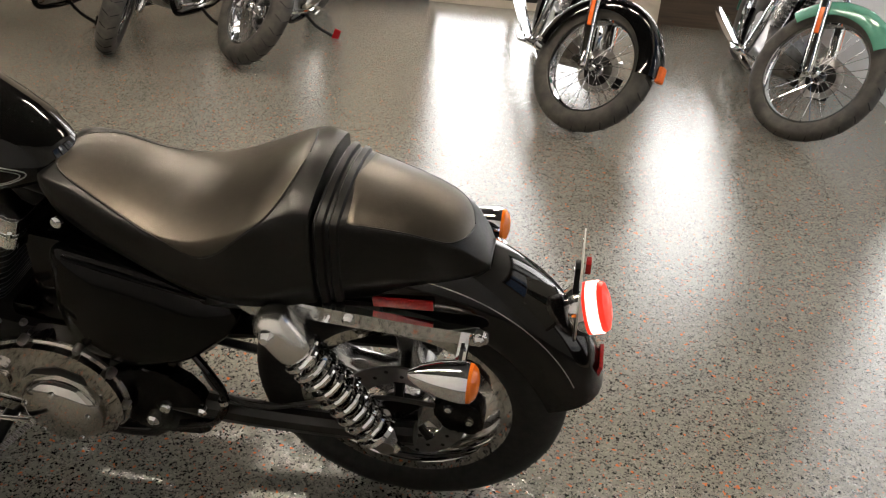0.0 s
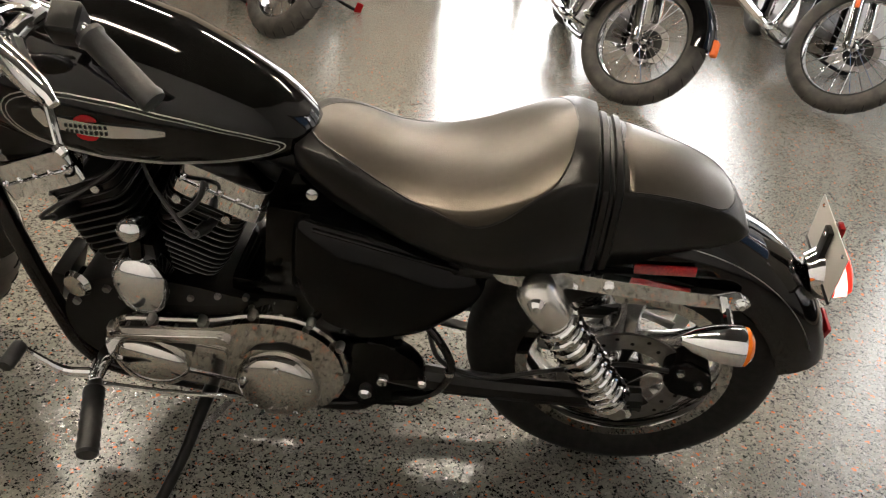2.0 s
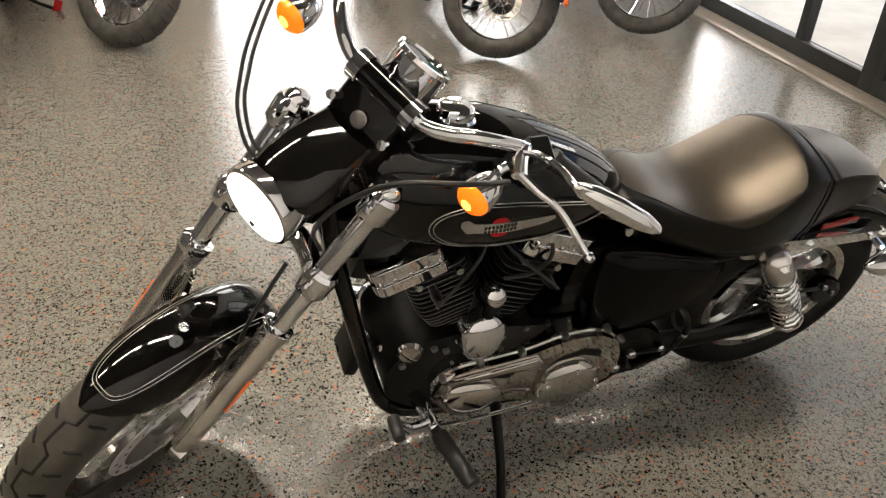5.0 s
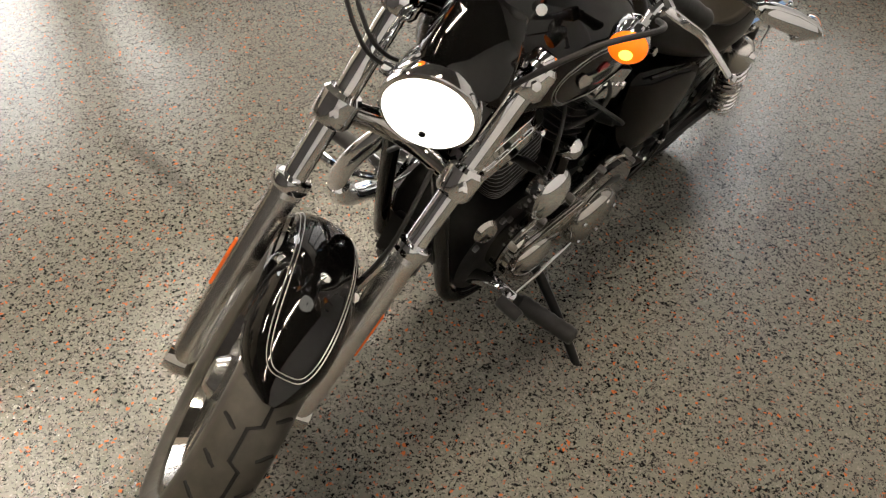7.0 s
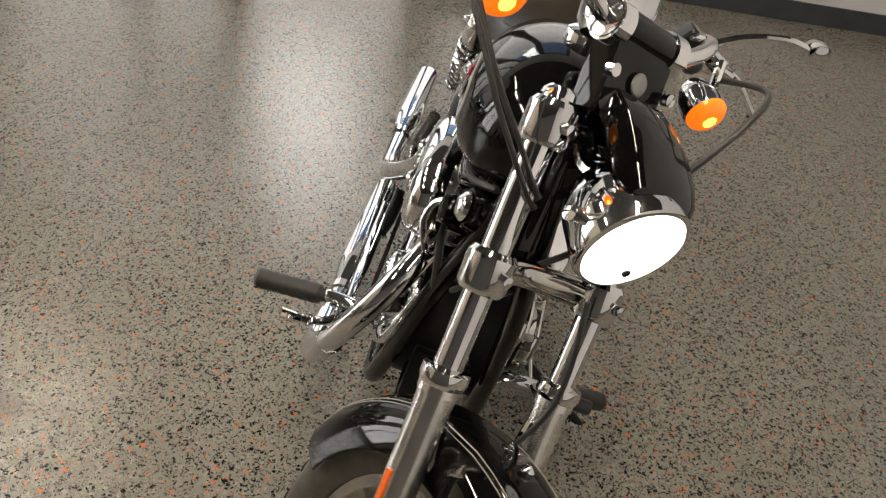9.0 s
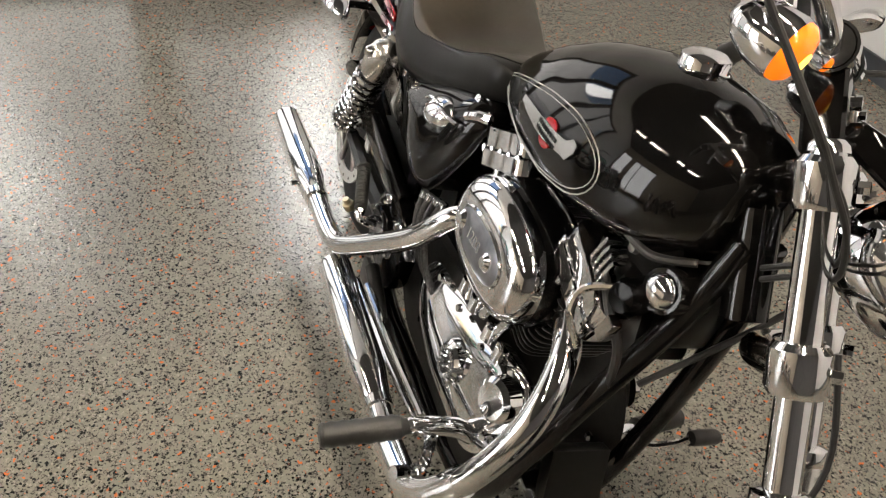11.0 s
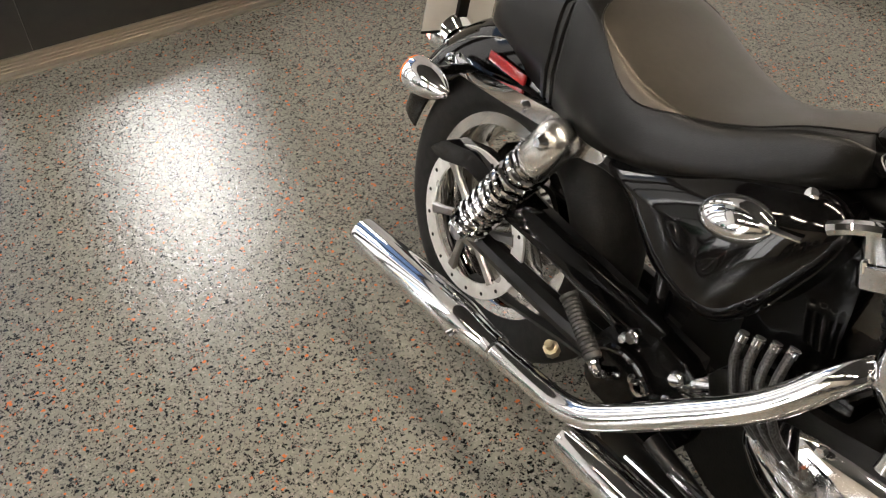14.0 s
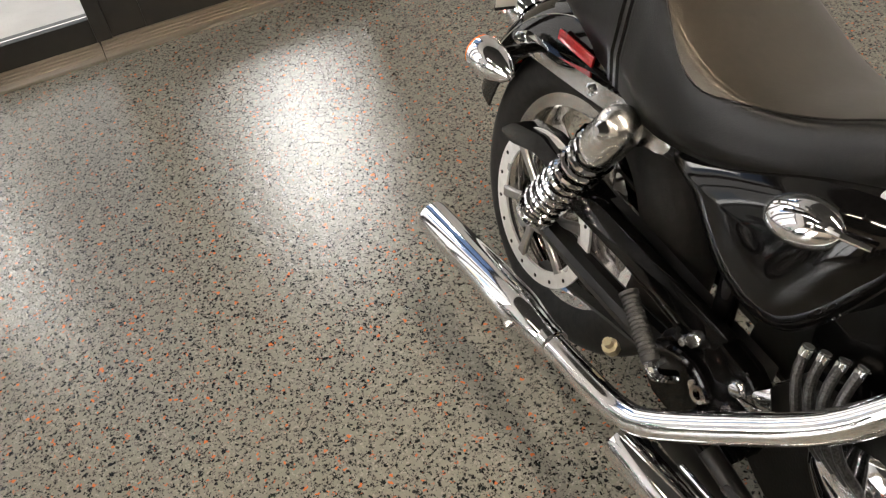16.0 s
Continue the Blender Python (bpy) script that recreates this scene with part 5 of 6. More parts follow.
part("round_cap", lathe([(0.0, 0.034), (0.030, 0.032), (0.038, 0.024), (0.040, 0.0), (0.0, 0.0)], (1.025, -0.118, 0.425), (0.25, -1, 0.1), 28), CHROME, cc, "chrome round cap")
for x, z in ((0.63, 0.395), (0.72, 0.425), (0.82, 0.437), (0.93, 0.447), (1.055, 0.36), (0.98, 0.285), (0.84, 0.285), (0.70, 0.305)):
    part("screw", lathe([(0, 0.008), (0.007, 0.008), (0.008, 0.0), (0, 0.0)], (x, -0.133, z), (0, -1, 0), 10), CHROME, cc)
part("frame_brace", plate(rounded([(0.055, 0.405), (0.10, 0.448), (0.14, 0.455), (0.46, 0.430), (0.435, 0.385), (0.12, 0.402)], 0.012, 3), -0.150, -0.130, 0.003), BLACK_COVER, BIKE, "black belt guard bar")
for base_x in (0.79, 0.84, 0.915, 0.965):
    part("tappet_block", lathe([(0, 0.03), (0.014, 0.028), (0.016, 0.0), (0, 0.0)], (base_x, -0.118, 0.452), (0, 0, 1), 16), CHROME, cc)
# exhausts
MUFFLER = [(0.0240, 0.0), (0.0265, 0.012), (0.0360, 0.085), (0.0370, 0.100), (0.0370, 0.415), (0.0355, 0.428), (0.0315, 0.430), (0.0300, 0.420), (0.0290, 0.33), (0.0, 0.33)]
ex1 = part("rear_exhaust", tube([(0.735, -0.10, 0.580), (0.705, -0.150, 0.548), (0.645, -0.178, 0.460), (0.55, -0.208, 0.370), (0.455, -0.238, 0.292), (0.405, -0.246, 0.266), (0.34, -0.250, 0.256), (0.20, -0.252, 0.249)], 0.0225, 20, 6), CHROME, BIKE, "chrome rear exhaust pipe")
part("muffler", lathe(MUFFLER, (0.212, -0.252, 0.250), (-1, -0.01, -0.06), 32), CHROME, ex1, "chrome straight-cut muffler")
part("baffle", lathe([(0.0, 0.0), (0.028, 0.0), (0.028, 0.004), (0.0, 0.004)], Vector((0.212, -0.252, 0.250)) + Vector((-1, -0.01, -0.06)).normalized() * 0.332, (-1, -0.01, -0.06), 24), BLACK_CAST, ex1, "dark muffler outlet")
part("clamp", lathe([(0.024, -0.012), (0.028, -0.010), (0.028, 0.010), (0.024, 0.012)], (0.212, -0.252, 0.250), (-1, 0, 0), 20), CHROME, ex1)
part("bolt", lathe([(0, 0.014), (0.007, 0.014), (0.007, 0), (0, 0)], (0.14, -0.284, 0.240), (0, -1, -0.3), 8), CHROME, ex1)
ex2 = part("front_exhaust", tube([(1.035, -0.085, 0.605), (1.105, -0.115, 0.585), (1.148, -0.155, 0.505), (1.143, -0.195, 0.400), (1.105, -0.224, 0.300), (1.04, -0.234, 0.235), (0.96, -0.234, 0.212), (0.82, -0.230, 0.204)], 0.0225, 20, 6), CHROME, BIKE, "chrome front exhaust pipe")
part("muffler", lathe(MUFFLER, (0.832, -0.230, 0.204), (-1, 0.0, -0.02), 32), CHROME, ex2, "chrome straight-cut muffler")
part("baffle", lathe([(0.0, 0.0), (0.028, 0.0), (0.028, 0.004), (0.0, 0.004)], (0.500, -0.230, 0.1973), (-1, 0, -0.02), 24), BLACK_CAST, ex2, "dark muffler outlet")
part("clamp", lathe([(0.024, -0.012), (0.028, -0.010), (0.028, 0.010), (0.024, 0.012)], (0.832, -0.230, 0.204), (-1, 0, 0), 20), CHROME, ex2)
part("heat_shield", tube([(1.13, -0.205, 0.36), (1.09, -0.228, 0.28), (1.03, -0.236, 0.233), (0.93, -0.236, 0.212)], 0.0262, 18, 4), CHROME, ex2)
part("exhaust_bracket", plate(rounded([(0.42, 0.19), (0.80, 0.185), (0.80, 0.215), (0.60, 0.24), (0.42, 0.25)], 0.02, 3), -0.175, -0.165, 0.002), BLACK_SATIN, BIKE)

# frame
for side in (1, -1):
    part("frame_tube", tube([(1.195, side * 0.022, 0.87), (1.185, side * 0.045, 0.74), (1.145, side * 0.075, 0.55), (1.095, side * 0.095, 0.34), (1.055, side * 0.105, 0.235), (0.98, side * 0.11, 0.190), (0.80, side * 0.115, 0.180), (0.52, side * 0.12, 0.180), (0.44, side * 0.115, 0.215), (0.41, side * 0.105, 0.32), (0.39, side * 0.10, 0.50)], 0.018, 12, 4), BLACK_PAINT, BIKE, "black frame tube")
    part("frame_rail", tube([(0.39, side * 0.10, 0.50), (0.30, side * 0.105, 0.585), (0.15, side * 0.108, 0.60), (-0.02, side * 0.10, 0.61)], 0.017, 10, 4), BLACK_SATIN, BIKE)
part("steering_head", tube([(1.165, 0, 0.905), (1.232, 0, 0.787)], 0.029, 18, 1), BLACK_PAINT, BIKE)
part("backbone", tube([(1.185, 0, 0.86), (1.00, 0, 0.80), (0.70, 0, 0.74), (0.45, 0, 0.66)], 0.026, 12, 3), BLACK_SATIN, BIKE)
part("head_gusset", plate(rounded([(1.19, 0.79), (1.07, 0.75), (1.06, 0.70), (1.10, 0.66), (1.18, 0.68)], 0.015, 3), -0.03, 0.03, 0.003), BLACK_SATIN, BIKE)
part("regulator", box((0.03, 0.11, 0.10), (1.115, 0, 0.345), (0, -20, 0), 0.008), BLACK_SATIN, BIKE, "black finned voltage regulator")
part("oil_filter", lathe([(0.0, 0.085), (0.030, 0.082), (0.038, 0.07), (0.038, 0.0), (0, 0.0)], (1.06, -0.02, 0.30), (0.95, 0, -0.2), 24), BLACK_PAINT, BIKE, "black oil filter")
# coil and bracket at the right of the head
br = part("coil_bracket", plate(rounded([(1.155, 0.80), (1.135, 0.865), (1.11, 0.86), (1.085, 0.79), (1.05, 0.775), (1.06, 0.75), (1.15, 0.755)], 0.012, 3), -0.066, -0.058, 0.0015), BLACK_SATIN, BIKE, "black engine mount bracket")
part("bolt", lathe([(0, 0.008), (0.012, 0.008), (0.013, 0.003), (0.018, 0.002), (0.018, 0), (0, 0)], (1.122, -0.066, 0.840), (0, -1, 0), 16), CHROME, br)
part("bolt", lathe([(0, 0.008), (0.008, 0.008), (0.010, 0), (0, 0)], (1.075, -0.066, 0.772), (0, -1, 0), 12), STEEL, br)
part("ignition_coil", lathe([(0, 0.03), (0.02, 0.028), (0.026, 0.015), (0.027, -0.03), (0, -0.03)], (1.135, -0.085, 0.735), (0.3, -1, 0.1), 20), BLACK_COVER, BIKE, "black ignition coil housing")
part("wire", tube([(1.11, -0.09, 0.73), (1.08, -0.12, 0.70), (1.09, -0.13, 0.66), (1.11, -0.11, 0.62)], 0.006, 8, 5), POLISHED, BIKE)
# side covers
outl = rounded([(0.585, 0.66), (0.42, 0.635), (0.30, 0.600), (0.235, 0.575), (0.25, 0.52), (0.34, 0.44), (0.46, 0.405), (0.57, 0.425), (0.595, 0.52)], 0.035, 5)
lc = part("side_cover", pillow(outl, 0.06, 0.150, 0.035, -0.16), BLACK_COVER, BIKE, "glossy black left side cover", angle=70)
part("cover_edge", tube([(0.545, 0.122, 0.652), (0.46, 0.128, 0.640), (0.37, 0.128, 0.620), (0.29, 0.120, 0.596)], 0.0045, 8, 5), BLACK_PAINT, lc)
part("lower_box", box((0.16, 0.16, 0.14), (0.50, 0.03, 0.42), (0, 8, 0), 0.02), BLACK_SATIN, BIKE)
part("battery_box", box((0.15, 0.15, 0.22), (0.575, 0.015, 0.55), (0, -6, 0), 0.02), BLACK_COVER, BIKE, "black battery box behind the cylinders")
part("gearbox_top", box((0.16, 0.19, 0.05), (0.64, 0.0, 0.455), (0, -4, 0), 0.015), BLACK_COVER, BIKE)
outl = rounded([(0.205, 0.600), (0.30, 0.645), (0.45, 0.695), (0.57, 0.722), (0.615, 0.700), (0.602, 0.635), (0.555, 0.535), (0.512, 0.482), (0.455, 0.474), (0.375, 0.498), (0.275, 0.575)], 0.03, 5)
rc = part("oil_tank", pillow(outl, -0.05, -0.152, 0.045, -0.16), BLACK_PAINT, BIKE, "glossy black oil tank cover", angle=70)
part("cover_edge", tube([(x, -0.106 + 0.16 * (z - 0.59), z) for x, z in outl] + [(outl[0][0], -0.106 + 0.16 * (outl[0][1] - 0.59), outl[0][1])], 0.003, 6, 1), BLACK_PAINT, rc)
cap_dir = Vector((0.05, -0.80, 0.60)).normalized()
bd = part("oil_filler_cap", lathe([(0.0, 0.016), (0.014, 0.015), (0.024, 0.011), (0.031, 0.004), (0.034, -0.004), (0.034, -0.016), (0.0, -0.016)], (0.0, 0.0, 0.0), cap_dir, 32), CHROME, rc, "oval chrome oil filler cap", xf=Matrix.Translation((0.480, -0.140, 0.650)) @ Matrix.Rotation(radians(-17), 4, "Y") @ Matrix.Diagonal((1.75, 1.0, 1.0, 1.0)), angle=50)
for lo, hi in ((-150, -30), (35, 145)):
    arc = [(0.480 + 0.036 * math.cos(radians(a)), -0.156 - 0.004 * math.sin(radians(a)), 0.658 + 0.011 * math.cos(radians(a)) + 0.015 * math.sin(radians(a))) for a in np.linspace(lo, hi, 9)]
    part("cap_ridge", tube(arc, 0.0035, 8, 1), CHROME, bd)
part("cap_lever", tube([(0.525, -0.150, 0.664), (0.55, -0.150, 0.668), (0.578, -0.142, 0.670)], [0.005, 0.0042, 0.0035], 8, 3), CHROME, bd)
part("strap_clip", tube([(0.60, -0.135, 0.700), (0.625, -0.13, 0.715), (0.65, -0.115, 0.722)], 0.010, 8, 3), CHROME, BIKE)
# belt, guard, swing arm details on the right
part("belt_guard", plate(rounded([(-0.205, 0.415), (-0.16, 0.452), (-0.07, 0.470), (0.05, 0.448), (0.36, 0.385), (0.37, 0.355), (0.05, 0.405), (-0.08, 0.430), (-0.16, 0.408)], 0.012, 3), -0.135, -0.085, 0.004), BLACK_PAINT, BIKE, "black belt guard")
part("drive_belt", plate(rounded([(-0.05, 0.455), (0.50, 0.390), (0.50, 0.262), (-0.05, 0.182), (-0.05, 0.188), (0.495, 0.268), (0.495, 0.384), (-0.05, 0.449)], 0.003, 2), -0.100, -0.078, 0), RUBBER_PEG, BIKE, "black drive belt")
part("pivot_plate", plate(rounded([(0.33, 0.24), (0.52, 0.22), (0.56, 0.30), (0.53, 0.40), (0.42, 0.42), (0.34, 0.36)], 0.03, 4), -0.150, -0.115, 0.008), BLACK_COVER, BIKE, "black swing arm pivot plate")
part("pivot_plate", plate(rounded([(0.33, 0.22), (0.50, 0.20), (0.53, 0.30), (0.50, 0.38), (0.42, 0.40), (0.34, 0.34)], 0.03, 4), 0.100, 0.135, 0.008), BLACK_COVER, BIKE, "black swing arm pivot plate")
for x, z, y in ((0.435, 0.322, -0.150), (0.485, 0.300, -0.150), (0.500, 0.375, -0.150), (0.405, 0.385, -0.150), (0.42, 0.29, 0.135)):
    sgn = 1 if y > 0 else -1
    part("bolt", lathe([(0.004, 0.010), (0.010, 0.010), (0.013, 0.006), (0.014, 0.0), (0.004, 0.0)], (x, y, z), (0, sgn, 0), 12), CHROME, BIKE)
part("belt_adjuster", lathe([(0, 0.03), (0.008, 0.03), (0.008, 0.018), (0.014, 0.016), (0.014, 0.0), (0, 0)], (0.292, -0.190, 0.280), (0, -0.6, 0.8), 8), textured(material("brass_nut", (0.5, 0.42, 0.28), 0.35, 0.9), 30, (0.42, 0.36, 0.24), (0.55, 0.48, 0.33)), BIKE, "tarnished brass nut")
prof = [(0.0, 0.0), (0.0135, 0.0)]
for k in range(15):
    prof += [(0.0148, 0.004 + 0.0068 * k), (0.0148, 0.0075 + 0.0068 * k), (0.0128, 0.008 + 0.0068 * k), (0.0128, 0.0105 + 0.0068 * k)]
pp = part("passenger_peg", lathe(prof + [(0.016, 0.108), (0.016, 0.114), (0.0, 0.115)], (0.382, -0.200, 0.338), (-0.115, 0.020, 0.062), 18), RUBBER_PEG, BIKE, "folded black rubber passenger footpeg", angle=30)
part("peg_mount", tube([(0.382, -0.200, 0.338), (0.396, -0.200, 0.325), (0.405, -0.165, 0.315)], 0.011, 10, 3), CHROME, pp)
BRAID = textured(material("dark_braid", (0.05, 0.05, 0.05), 0.35, 0.8), 300, (0.02, 0.02, 0.02), (0.10, 0.10, 0.10), rough=(0.3, 0.5), bump=0.4, bump_scale=500)
for k in range(4):
    x = 0.565 + 0.022 * k
    part("oil_line", tube([(x, -0.150 + 0.004 * k, 0.515 + 0.006 * k), (x + 0.005, -0.156, 0.47), (x + 0.03, -0.150, 0.41), (x + 0.07, -0.13, 0.37)], 0.0072, 10, 4), BRAID, BIKE, "dark braided oil line")
    part("line_clamp", lathe([(0.0075, -0.007), (0.0095, -0.006), (0.0095, 0.006), (0.0075, 0.007)], (x, -0.150 + 0.004 * k, 0.507 + 0.006 * k), (0, 0.1, 1), 14), CHROME, BIKE)
part("chrome_wedge", plate([(0.495, 0.355), (0.575, 0.348), (0.542, 0.418)], -0.150, -0.105, 0.004), CHROME, BIKE, "chrome pulley cover")
part("brake_rod", tube([(0.50, -0.205, 0.235), (0.75, -0.205, 0.245), (0.98, -0.195, 0.275)], 0.005, 8, 2), CHROME, BIKE)
part("master_cylinder", tube([(0.52, -0.19, 0.285), (0.60, -0.192, 0.268), (0.66, -0.195, 0.262)], [0.016, 0.015, 0.010], 12, 3), BLACK_SATIN, BIKE)

# footpegs, levers and the side stand
for side, tip, root in ((1, (0.925, 0.375, 0.262), (0.975, 0.215, 0.282)), (-1, (0.985, -0.390, 0.300), (0.993, -0.235, 0.330))):
    tip, root = Vector(tip), Vector(root)
    d = (tip - root).normalized()
    ln = (tip - root).length
    fp = part("footpeg", lathe([(0.0, 0.0), (0.012, 0.0), (0.014, 0.02), (0.020, 0.028)] + [(0.0195 + 0.002 * (k % 2), 0.03 + (ln - 0.04) * k / 12) for k in range(13)] + [(0.021, ln - 0.006), (0.018, ln), (0.0, ln)], root, d, 18), RUBBER_PEG, BIKE, "black rubber rider footpeg")
    part("peg_arm", tube([root + d * 0.01, root, (root.x + 0.005, side * 0.165, root.z - 0.002), (root.x + 0.01, side * 0.11, root.z - 0.03)], [0.013, 0.015, 0.017, 0.02], 12, 4), CHROME, fp, "chrome peg bracket")
part("shift_lever", tube([(0.985, 0.212, 0.292), (1.03, 0.225, 0.305), (1.066, 0.235, 0.350), (1.083, 0.243, 0.383)], [0.010, 0.009, 0.008, 0.008], 10, 4), CHROME, BIKE, "chrome gear shift lever")
part("shift_peg", lathe([(0.0, 0.0), (0.013, 0.0), (0.0145, 0.004), (0.0145, 0.050), (0.012, 0.056), (0.0, 0.056)], (1.084, 0.240, 0.385), (0, 1, 0.05), 16), RUBBER_PEG, BIKE, "black rubber shift peg")
part("shift_rod", tube([(0.97, 0.212, 0.262), (0.85, 0.205, 0.252), (0.70, 0.190, 0.245)], 0.005, 8, 2), CHROME, BIKE, "chrome shift linkage rod")
part("brake_pedal", tube([(0.995, -0.20, 0.305), (1.04, -0.225, 0.315), (1.09, -0.26, 0.345), (1.105, -0.31, 0.355)], [0.011, 0.009, 0.009, 0.011], 10, 4), CHROME, BIKE, "chrome brake pedal")
kick = part("side_stand", tube([(0.775, 0.120, 0.205), (0.785, 0.180, 0.185), (0.80, 0.27, 0.140), (0.825, 0.36, 0.100), (0.845, 0.412, 0.078)], [0.016, 0.014, 0.012, 0.012, 0.011], 12, 5), BLACK_SATIN, BIKE, "black side stand, down")
part("foot", tube([(0.835, 0.400, 0.083), (0.862, 0.425, 0.080), (0.885, 0.438, 0.082)], [0.012, 0.011, 0.008], 10, 3, flat=0.6), BLACK_SATIN, kick)
sp2 = []
for k in range(61):
    t = 2 * math.pi * k / 6
    c = Vector((0.735, 0.155, 0.185)).lerp(Vector((0.775, 0.215, 0.163)), k / 60)
    sp2.append(c + Vector((0.007 * math.cos(t), 0, 0.007 * math.sin(t))))
part("stand_spring", tube(sp2, 0.0016, 6, 1), STEEL, kick)

# plugs, leads, head bolts and fuel line
for angle, base, lead in ((radians(22.5), (0.868, 0, 0.40), 1), (radians(-22.5), (0.850, 0, 0.40), -1)):
    for side in (1, -1):
        if side > 0:
            for sv in (-0.045, 0.045):
                hb = up_cyl(angle, base, 0.275, sv, side * 0.099)
                part("head_bolt", lathe([(0, 0.012), (0.008, 0.012), (0.0095, 0.004), (0.0095, -0.01), (0, -0.01)], hb, (0, side, 0.2), 12), CHROME, BIKE, "chrome head bolt cover")
            pg = up_cyl(angle, base, 0.255, 0.02 * lead, 0.115)
            pl2 = part("spark_plug", lathe([(0.0, 0.050), (0.008, 0.048), (0.010, 0.030), (0.012, 0.010), (0.009, 0.0), (0.009, -0.02), (0.0, -0.02)], pg, (0.1, 1, 0.35), 14), RUBBER_PEG, BIKE, "black spark plug cap")
            part("lead", tube([pg + Vector((0.004, 0.045, 0.016)), pg + Vector((0.01, 0.062, 0.035)), Vector((0.86 + 0.04 * lead, 0.12, 0.715)), Vector((0.86, 0.06, 0.745))], 0.004, 8, 6), RUBBER_PEG, pl2, "black spark plug lead")
part("fuel_line", tube([(0.74, 0.085, 0.735), (0.735, 0.120, 0.70), (0.77, 0.128, 0.66), (0.82, 0.10, 0.62)], 0.005, 8, 6), RUBBER_PEG, BIKE, "black fuel line")
for k in range(6):
    x = 0.63 + 0.055 * k
    part("case_bolt", lathe([(0, 0.007), (0.0055, 0.007), (0.007, 0.002), (0.007, -0.004), (0, -0.004)], (x, 0.116, 0.445 + 0.012 * math.sin(k * 1.3)), (0, 1, 0.2), 8), STEEL, BIKE)
for x, z in ((1.03, 0.33), (1.045, 0.37), (1.02, 0.29), (1.065, 0.33)):
    part("case_bolt", lathe([(0, 0.008), (0.007, 0.008), (0.009, 0.0), (0, 0.0)], (x + 0.012, 0.05 * math.sin(50 * x), z), (1, 0, 0.1), 8), CHROME, BIKE)

# fittings ahead of the right cylinder
tb = part("mount_plate", plate(rounded([(1.120, 0.900), (1.160, 0.862), (1.158, 0.835), (1.130, 0.826), (1.108, 0.842), (1.108, 0.868)], 0.012, 4), -0.040, -0.032, 0.0015), STEEL, BIKE, "teardrop grey mounting plate")
part("bolt", lathe([(0, 0.008), (0.012, 0.008), (0.016, 0.003), (0.016, 0), (0, 0)], (1.136, -0.040, 0.852), (0, -1, 0), 18), CHROME, tb)
tb = part("mount_plate", plate(rounded([(1.030, 0.800), (1.095, 0.802), (1.112, 0.780), (1.095, 0.752), (1.070, 0.745), (1.055, 0.770)], 0.012, 4), -0.056, -0.048, 0.0015), STEEL, BIKE, "grey mounting plate")
part("bolt", lathe([(0, 0.008), (0.010, 0.008), (0.014, 0.003), (0.014, 0), (0, 0)], (1.083, -0.056, 0.776), (0, -1, 0), 18), BLACK_PAINT, tb)
hn = part("horn_body", lathe([(0.0, 0.05), (0.030, 0.048), (0.036, 0.03), (0.036, -0.05), (0.0, -0.05)], (1.158, -0.035, 0.766), (0.25, -1, 0.15), 24), BLACK_PAINT, BIKE, "black cylinder with a chrome cap")
part("cap", lathe([(0.0, 0.014), (0.013, 0.012), (0.021, 0.006), (0.024, 0.0), (0.0, 0.0)], (1.1705, -0.084, 0.7735), (0.25, -1, 0.15), 24), CHROME, hn)
for k in range(4):
    part("coil_fin", box((0.006, 0.03, 0.05), (1.045 + 0.011 * k, -0.085, 0.745 - 0.006 * k), (0, 20, 0), 0.002), CHROME if k % 2 else SILVER, BIKE)
part("wire_loom", tube([(0.98, -0.06, 0.735), (1.06, -0.085, 0.72), (1.12, -0.10, 0.70), (1.16, -0.09, 0.665), (1.165, -0.075, 0.60)], 0.007, 8, 6), RUBBER_PEG, BIKE, "black wiring loom")
part("wire_loom", tube([(1.17, -0.05, 0.82), (1.13, -0.09, 0.80), (1.06, -0.10, 0.80), (1.00, -0.09, 0.79)], 0.006, 8, 6), RUBBER_PEG, BIKE)
part("connector", box((0.020, 0.016, 0.040), (1.150, -0.112, 0.690), (0, 15, 0), 0.003), POLISHED, BIKE, "pale plug connector")
part("side_rod", tube([(0.58, -0.215, 0.285), (0.76, -0.212, 0.292), (0.95, -0.205, 0.303)], 0.0075, 10, 3), CHROME, BIKE, "long chrome rod beside the mufflers")
# ring boss, bracket and bolts by the swing arm pivot
part("pivot_boss", lathe([(0.008, 0.012), (0.015, 0.012), (0.018, 0.006), (0.019, 0.0), (0.008, 0.0)], (0.450, -0.152, 0.320), (0, -1, 0), 22, closed=True), POLISHED, BIKE, "round pivot boss with a hole")
part("arm_bracket", tube([(0.345, -0.158, 0.325), (0.385, -0.160, 0.350), (0.43, -0.158, 0.352), (0.468, -0.155, 0.325)], 0.008, 10, 5), BLACK_PAINT, BIKE, "curved black bracket")
for x, z in ((0.392, 0.372), (0.500, 0.335), (0.345, 0.290)):
    part("bolt", lathe([(0, 0.010), (0.007, 0.010), (0.010, 0.004), (0.011, 0.0), (0, 0.0)], (x, -0.152, z), (0, -1, 0.2), 8), CHROME, BIKE)
part("front_mount", box((0.09, 0.10, 0.15), (1.085, 0.0, 0.690), (0, -16, 0), 0.015), BLACK_SATIN, BIKE, "black front engine mount")


